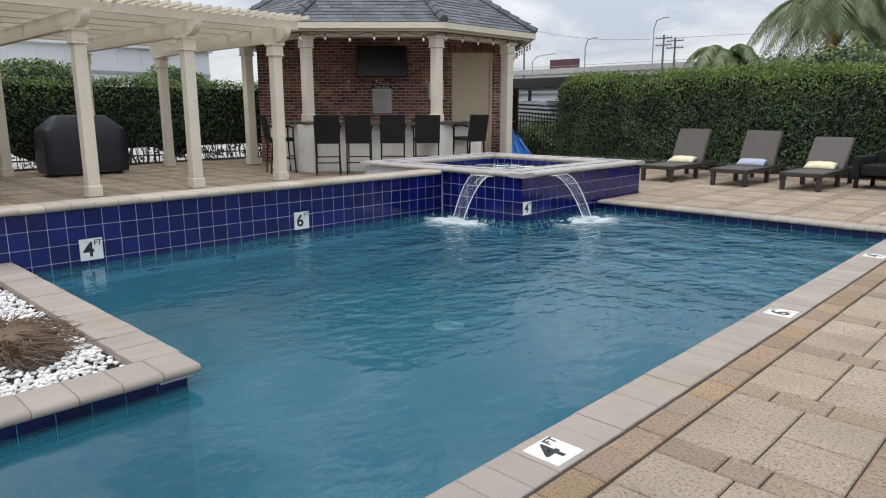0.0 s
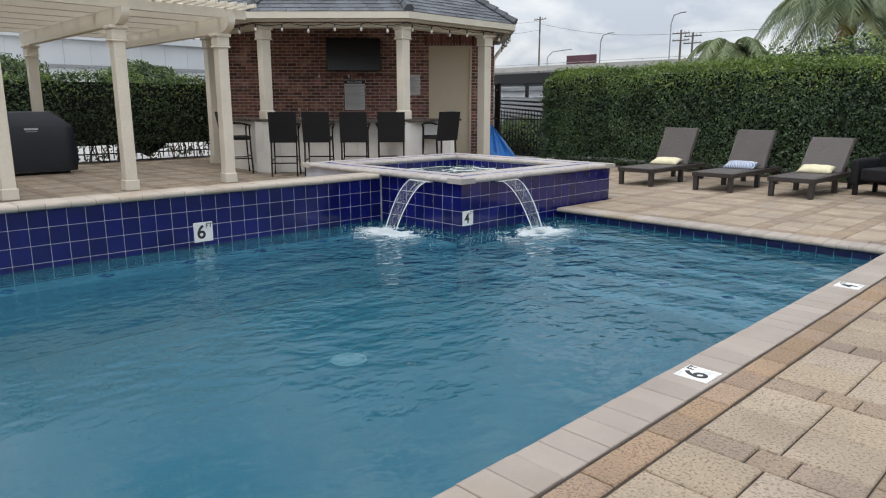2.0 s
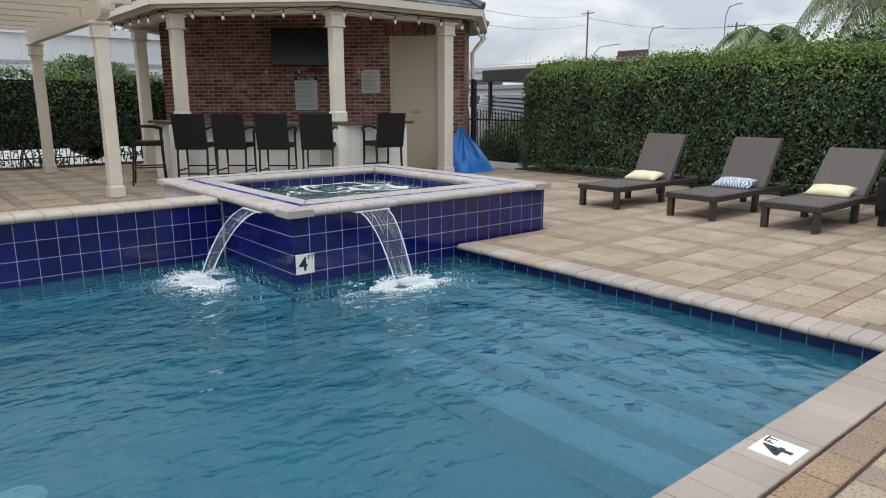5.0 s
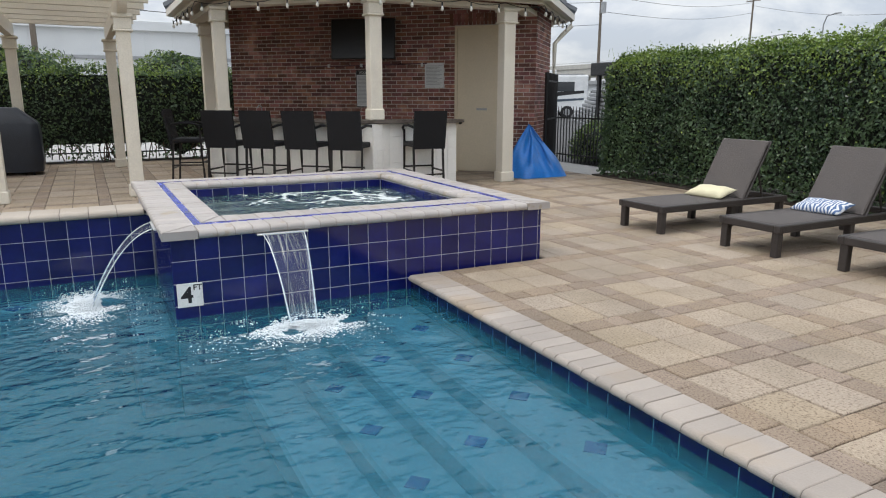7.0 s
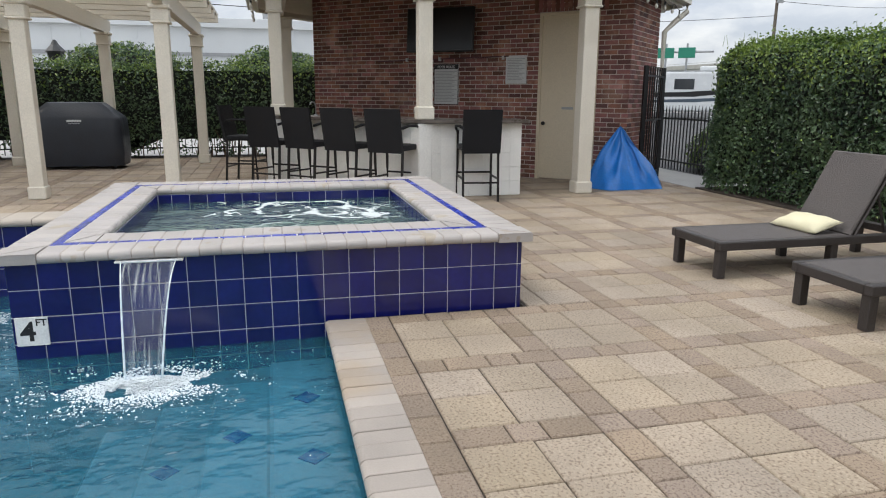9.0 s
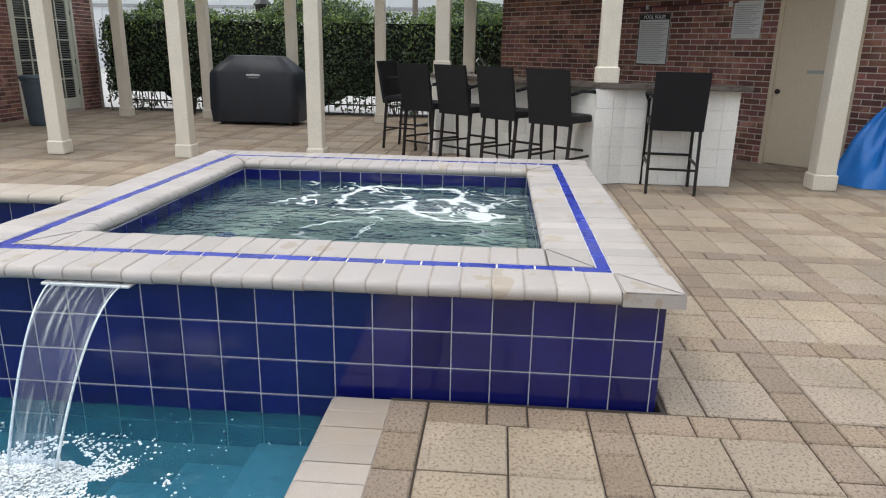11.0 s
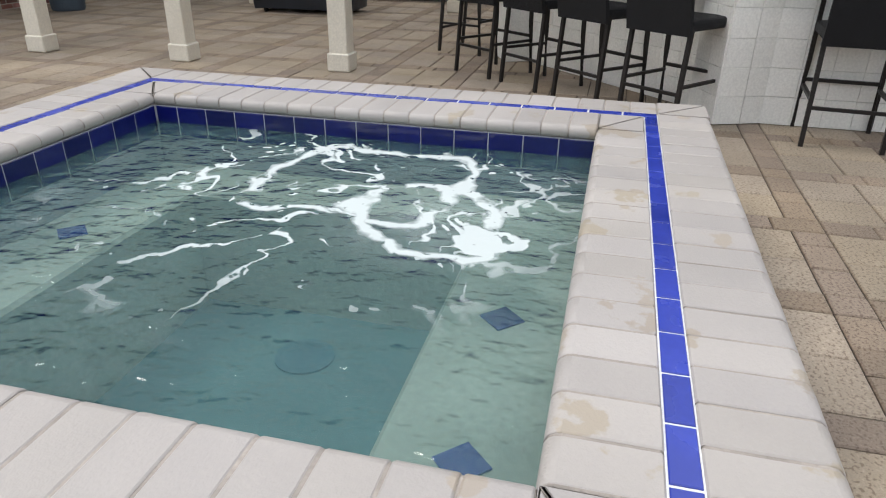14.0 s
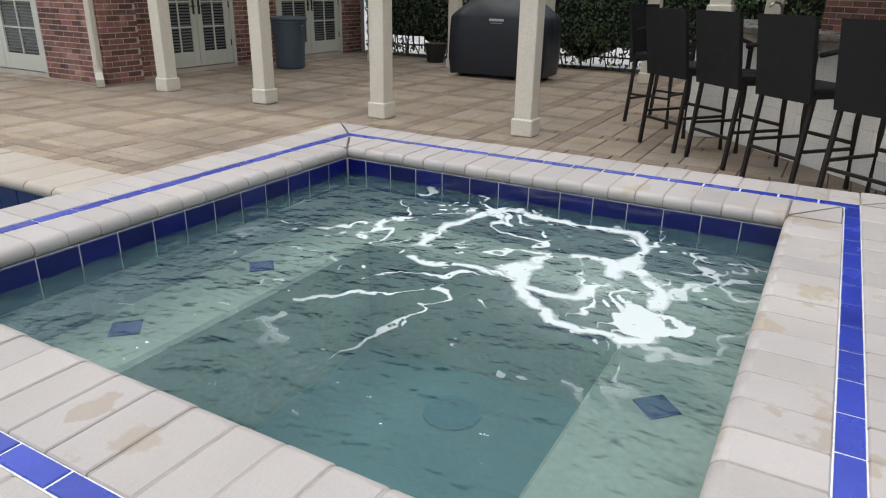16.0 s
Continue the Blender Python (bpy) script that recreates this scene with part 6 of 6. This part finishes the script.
M_spa_joint = surface("spa_joint_mortar", (0.36, 0.315, 0.275), 0.9, 0.3, 9.0, 0.5, 80)
M_coping_bed = surface("coping_mortar", (0.21, 0.18, 0.155), 0.9, 0.2, 6.0)


def coping_run(parent, start, angle, length, depth, thick, material, piece=0.124, nose=True, gap=0.006, seed=1):
    """A run of coping bricks from start; at angle 0 it goes along +y with its nose to -x."""
    count = max(1, round(length / piece))
    step = length / count
    me = coping_mesh("coping_brick", depth, step - gap, thick, material, nose)
    rg = random.Random(seed)
    base_m = pose(*start, 0, 0, angle)
    for k in range(count):
        ob = new("coping_brick", me)
        ob.parent = parent
        ob.matrix_basis = base_m @ Matrix.Translation((0, k * step + gap / 2, rg.uniform(-0.002, 0.002)))
    # mortar bed just under the bricks' tops
    bed = part("coping_bed", coping_mesh("coping_bed", depth - 0.006, length, thick - 0.006, M_spa_joint if material is M_spa_coping else M_coping_bed, nose), None, parent)
    bed.matrix_basis = base_m @ Matrix.Translation((0.003, 0, -0.003 if material is M_spa_coping else -0.005))


pool_edge = structure("trim_pool", box((EX + 0.03, -3.2, -0.075), (EX + 0.20, 8.6, -0.056)), M_grout, "grey-tan coping bricks with rounded noses round the pool")
coping_run(pool_edge, (EX - 0.022, -3.2, 0.0), 0, 3.2 + NY, 0.252, 0.052, M_coping, 0.155, gap=0.0035, seed=1)
north_edge = structure("trim_pool_north", box((-5.30, NY + 0.03, -0.078), (EX, NY + 0.20, -0.066)), M_grout, "worn pale coping bricks along the pool steps")
coping_run(north_edge, (EX + 0.23, NY - 0.022, 0.0), 90, EX + 0.23 + 5.30, 0.252, 0.052, M_coping_pale, 0.115, gap=0.005, seed=3)
planter_edge = structure("trim_planter", box((WX, PLY - 0.2, -0.078), (PLX - 0.03, PLY - 0.03, -0.066)), M_grout, "smooth tan coping round the gravel planter")
coping_run(planter_edge, (PLX + 0.022, PLY, 0.0), 180, 3.6, 0.267, 0.052, M_coping, 0.20, seed=4)
coping_run(planter_edge, (WX, PLY + 0.022, 0.0), -90, PLX - 0.245 - WX, 0.267, 0.052, M_coping, 0.13, gap=0.004, seed=5)
wall_cap = structure("trim_wall", box((WX - 0.24, -4.4, WALL_TOP - 0.058), (WX, SY0 - 0.06, WALL_TOP - 0.054)), M_grout, "pale rounded coping bricks along the raised wall")
coping_run(wall_cap, (WX + 0.055, SY0 - 0.056, WALL_TOP), 180, 11.2, 0.335, 0.06, M_wall_coping, 0.21, seed=6)

# spa rim: an outer and an inner row of bricks with a blue strip between
rim_ob = structure("trim_spa", box((SX0 + 0.05, SY0 + 0.05, SPA_TOP - 0.062), (SX0 + 0.1, SY1 - 0.05, SPA_TOP - 0.060)), M_grout, "pale spa rim of rounded bricks with a blue tile strip")
OX0, OX1, OY0, OY1 = SX0 - 0.055, SX1 + 0.055, SY0 - 0.055, SY1 + 0.055
D, STRIP = 0.237, 0.062
coping_run(rim_ob, (OX1, OY1 - D, SPA_TOP), 180, OY1 - OY0 - 2 * D, D, 0.06, M_spa_coping, seed=11)
coping_run(rim_ob, (OX0, OY0 + D, SPA_TOP), 0, OY1 - OY0 - 2 * D, D, 0.06, M_spa_coping, seed=12)
def mitre(corner, inner, name="corner_brick"):
    """Two three-cornered bricks that meet on the diagonal from the outer to the inner corner."""
    (ax, ay), (bx, by) = corner, inner
    for third in ((ax, by), (bx, ay)):
        pts = [Vector((ax, ay)), Vector((bx, by)), Vector(third)]
        mid = (pts[0] + pts[1] + pts[2]) / 3
        pts = [p + (mid - p).normalized() * 0.003 for p in pts]
        if (pts[1] - pts[0]).cross(pts[2] - pts[0]) < 0:
            pts.reverse()
        bm = prism([(p.x, p.y) for p in pts], SPA_TOP - 0.060, SPA_TOP - 0.001)
        bmesh.ops.bevel(bm, geom=[e for e in bm.edges if min(v.co.z for v in e.verts) > SPA_TOP - 0.01], offset=0.005, segments=2, affect="EDGES")
        part(name, bm, M_spa_coping, rim_ob)


for sx, ox, sy, oy in ((1, OX0, 1, OY0), (-1, OX1, 1, OY0), (1, OX0, -1, OY1), (-1, OX1, -1, OY1)):
    mitre((ox, oy), (ox + sx * D, oy + sy * D))
    part("corner_bed", box((min(ox, ox + sx * D) + 0.012, min(oy, oy + sy * D) + 0.012, SPA_TOP - 0.058), (max(ox, ox + sx * D) - 0.003, max(oy, oy + sy * D) - 0.003, SPA_TOP - 0.006)), M_spa_joint, rim_ob)
coping_run(rim_ob, (OX1 - D, OY0, SPA_TOP), 90, OX1 - OX0 - 2 * D, D, 0.06, M_spa_coping, seed=13)
coping_run(rim_ob, (OX0 + D, OY1, SPA_TOP), -90, OX1 - OX0 - 2 * D, D, 0.06, M_spa_coping, seed=14)
bx0, bx1, by0, by1 = OX0 + D + STRIP, OX1 - D - STRIP, OY0 + D + STRIP, OY1 - D - STRIP
coping_run(rim_ob, (IX1 - 0.004, IY0, SPA_TOP), 0, IY1 - IY0, bx1 - IX1 + 0.004, 0.06, M_spa_coping, seed=15)
coping_run(rim_ob, (IX0 + 0.004, IY1, SPA_TOP), 180, IY1 - IY0, IX0 - bx0 + 0.004, 0.06, M_spa_coping, seed=16)
coping_run(rim_ob, (IX0, IY0 + 0.004, SPA_TOP), -90, IX1 - IX0, IY0 - by0 + 0.004, 0.06, M_spa_coping, seed=17)
coping_run(rim_ob, (IX1, IY1 - 0.004, SPA_TOP), 90, IX1 - IX0, by1 - IY1 + 0.004, 0.06, M_spa_coping, seed=18)
for ix, jx, iy, jy in ((IX0, bx0, IY0, by0), (IX1, bx1, IY0, by0), (IX0, bx0, IY1, by1), (IX1, bx1, IY1, by1)):
    mitre((jx, jy), (ix, iy))
    part("corner_bed", box((min(ix, jx) + 0.003, min(iy, jy) + 0.003, SPA_TOP - 0.058), (max(ix, jx) - 0.003, max(iy, jy) - 0.003, SPA_TOP - 0.006)), M_spa_joint, rim_ob)
strip_bed = bmesh.new()
box((OX0 + D, OY0 + D, SPA_TOP - 0.05), (bx0, OY1 - D, SPA_TOP - 0.005), bm=strip_bed)
box((bx1, OY0 + D, SPA_TOP - 0.05), (OX1 - D, OY1 - D, SPA_TOP - 0.005), bm=strip_bed)
box((bx0, OY0 + D, SPA_TOP - 0.05), (bx1, by0, SPA_TOP - 0.005), bm=strip_bed)
box((bx0, by1, SPA_TOP - 0.05), (bx1, OY1 - D, SPA_TOP - 0.005), bm=strip_bed)
part("strip_grout", strip_bed, M_marker, rim_ob)


def strip_run(x, y, dx, dy, length):
    count = round(length / 0.160)
    step = length / count
    me = slab_mesh("strip_tile", (step - 0.008 if dx else STRIP - 0.008, step - 0.008 if dy else STRIP - 0.008, 0.01), M_strip, 0.002)
    for k in range(count):
        ob = new("strip_tile", me)
        ob.parent = rim_ob
        ob.location = (x + dx * (k + 0.5) * step, y + dy * (k + 0.5) * step, SPA_TOP - 0.001)


strip_run(OX0 + D + STRIP / 2, OY0 + D, 0, 1, OY1 - OY0 - 2 * D)
strip_run(OX1 - D - STRIP / 2, OY0 + D, 0, 1, OY1 - OY0 - 2 * D)
strip_run(bx0, OY0 + D + STRIP / 2, 1, 0, bx1 - bx0)
strip_run(bx0, OY1 - D - STRIP / 2, 1, 0, bx1 - bx0)


# ---- wall tiles ----
tile_full = slab_mesh("tile", (PITCH - 0.0055, PITCH - 0.0055, 0.010), M_tile, 0.0025)
cut_tiles = {}


def tiled(parent, origin, way, normal, length, z_top, z_low, tile_mat=None):
    """Square tiles down from z_top on an upright face; those at an end or the foot are cut."""
    turn = Matrix((( way[0], 0, normal[0], 0), (way[1], 0, normal[1], 0), (0, 1, 0, 0), (0, 0, 0, 1)))
    count = math.ceil(length / PITCH - 0.15)
    z = z_top
    while z > z_low + 0.02:
        hgt = min(PITCH, z - z_low)
        for k in range(count):
            w = min(PITCH, length - k * PITCH)
            if w < 0.02:
                continue
            key = (round(w, 3), round(hgt, 3), tile_mat)
            if key == (round(PITCH, 3), round(PITCH, 3), None):
                me = tile_full
            else:
                if key not in cut_tiles:
                    cut_tiles[key] = slab_mesh("tile", (w - 0.0055, hgt - 0.0055, 0.010), tile_mat or M_tile, 0.0025)
                me = cut_tiles[key]
            ob = new("tile", me)
            ob.parent = parent
            u = k * PITCH + w / 2
            ob.matrix_basis = Matrix.Translation((origin[0] + way[0] * u, origin[1] + way[1] * u, z - hgt / 2)) @ turn
        z -= hgt


LOW = -0.30
tiled(west, (WX, SY0 - 0.01), (0, -1), (1, 0), 8.2, WALL_TOP - 0.06, LOW)
tiled(spa, (SX1, SY0), (0, 1), (1, 0), SY1 - SY0, SPA_TOP - 0.06, LOW)
tiled(spa, (WX + 0.01, SY0), (1, 0), (0, -1), SX1 - WX - 0.01, SPA_TOP - 0.06, LOW)
tiled(spa, (SX1 - 0.002, SY1), (-1, 0), (0, 1), SX1 - SX0, SPA_TOP - 0.06, 0.0)
inner = structure("spa_inner_wall", box((IX0 - 0.01, IY0 - 0.01, 0.0), (IX0 - 0.009, IY1 + 0.01, 0.4)), M_grout, "single row of cobalt tiles inside the spa")
tiled(inner, (IX0 - 0.002, IY1), (0, -1), (1, 0), IY1 - IY0, SPA_TOP - 0.06, 0.288)
tiled(inner, (IX1 + 0.002, IY0), (0, 1), (-1, 0), IY1 - IY0, SPA_TOP - 0.06, 0.288)
tiled(inner, (IX0, IY0 - 0.002), (1, 0), (0, 1), IX1 - IX0, SPA_TOP - 0.06, 0.288)
tiled(inner, (IX1, IY1 + 0.002), (-1, 0), (0, -1), IX1 - IX0, SPA_TOP - 0.06, 0.288)
# tiles of this band carry the coping's shade in their colour
band = structure("pool_tile_band", box((EX + 0.021, -3.2, -0.30), (EX + 0.026, 8.7, -0.07)), M_coping_bed, "band of cobalt tiles under the pool coping")
tiled(band, (EX + 0.018, -3.2), (0, 1), (-1, 0), 3.2 + NY, -0.056, -0.213, M_tile_shaded)
tiled(band, (EX, NY + 0.018), (-1, 0), (0, -1), EX - SX1, -0.056, -0.213, M_tile_shaded)
tiled(band, (PLX - 0.045, PLY - 0.05), (0, -1), (1, 0), 3.2, -0.056, -0.213, M_tile_shaded)
tiled(band, (WX + 0.02, PLY - 0.045), (1, 0), (0, 1), PLX - WX - 0.07, -0.056, -0.213, M_tile_shaded)

# ---- pavers ----
BIG, SMALL = 0.315, 0.157
PERIOD = 2 * BIG + SMALL
near_pieces, far_big, far_small, far_edge = [], [], [], []
paver_meshes = {}


def add_paver(x0, y0, x1, y1, big, region):
    x0, x1 = max(x0, region[0]), min(x1, region[1])
    y0, y1 = max(y0, region[2]), min(y1, region[3])
    if x1 - x0 < 0.035 or y1 - y0 < 0.035:
        return
    g = 0.0036
    z = rr.uniform(-0.003, 0.001)
    cx, cy = (x0 + x1) / 2, (y0 + y1) / 2
    if -5.3 < cx < -2.2 and 8.9 < cy < 12.6 or -1.3 < cx < 0.1 and 1.2 < cy < 5.0:
        near_pieces.append((cx, cy, z, x1 - x0 - 2 * g, y1 - y0 - 2 * g, big))
    else:
        {True: far_big, False: far_small, None: far_edge}[big].append(((x0 + g, y0 + g, -0.05), (x1 - g, y1 - g, z)))


for region in regions:
    ox, oy = region[4], region[5]
    i0, i1 = math.floor((region[0] - ox) / PERIOD), math.ceil((region[1] - ox) / PERIOD)
    j0, j1 = math.floor((region[2] - oy) / PERIOD), math.ceil((region[3] - oy) / PERIOD)
    for i in range(i0, i1):
        for j in range(j0, j1):
            x, y = ox + i * PERIOD, oy + j * PERIOD
            for a in range(2):
                for b in range(2):
                    add_paver(x + a * BIG, y + b * BIG, x + (a + 1) * BIG, y + (b + 1) * BIG, True, region)
            cuts = [0, 0.236, 0.394, 0.63] if (i + j) % 3 else [0, 0.157, 0.394, 0.63]
            for c0, c1 in zip(cuts, cuts[1:]):
                add_paver(x + c0, y + 2 * BIG, x + c1, y + PERIOD, False, region)
            cuts = [0, 0.236, 0.394, 0.63, PERIOD] if (i + 2 * j) % 3 else [0, 0.157, 0.394, 0.551, PERIOD]
            for c0, c1 in zip(cuts, cuts[1:]):
                add_paver(x + 2 * BIG, y + c0, x + PERIOD, y + c1, False, region)
edge_e, edge_n = (-1.268, -1.118, -4.4, 8.95), (-5.30, 5.2, 8.952, 9.108)
y = -4.4
while y < 8.95:
    add_paver(-1.268, y, -1.118, y + 0.236, None, edge_e)
    y += 0.236
x = -5.30
while x < 5.2:
    add_paver(x, 8.952, x + 0.236, 9.108, False, edge_n)
    x += 0.236
for cx, cy, z, w, h, big in near_pieces:
    key = (round(w, 3), round(h, 3), big)
    if key not in paver_meshes:
        paver_meshes[key] = slab_mesh("paver", (w, h, 0.05), {True: M_big, False: M_small, None: M_edge}[big], 0.006)
    ob = new("paver", paver_meshes[key])
    ob.parent = deck
    ob.location = (cx, cy, z)
joined("pavers_light", far_big, M_big_far, deck)
joined("pavers_brown", far_small, M_small_far, deck)
joined("pavers_orange", far_edge, M_edge_far, deck)
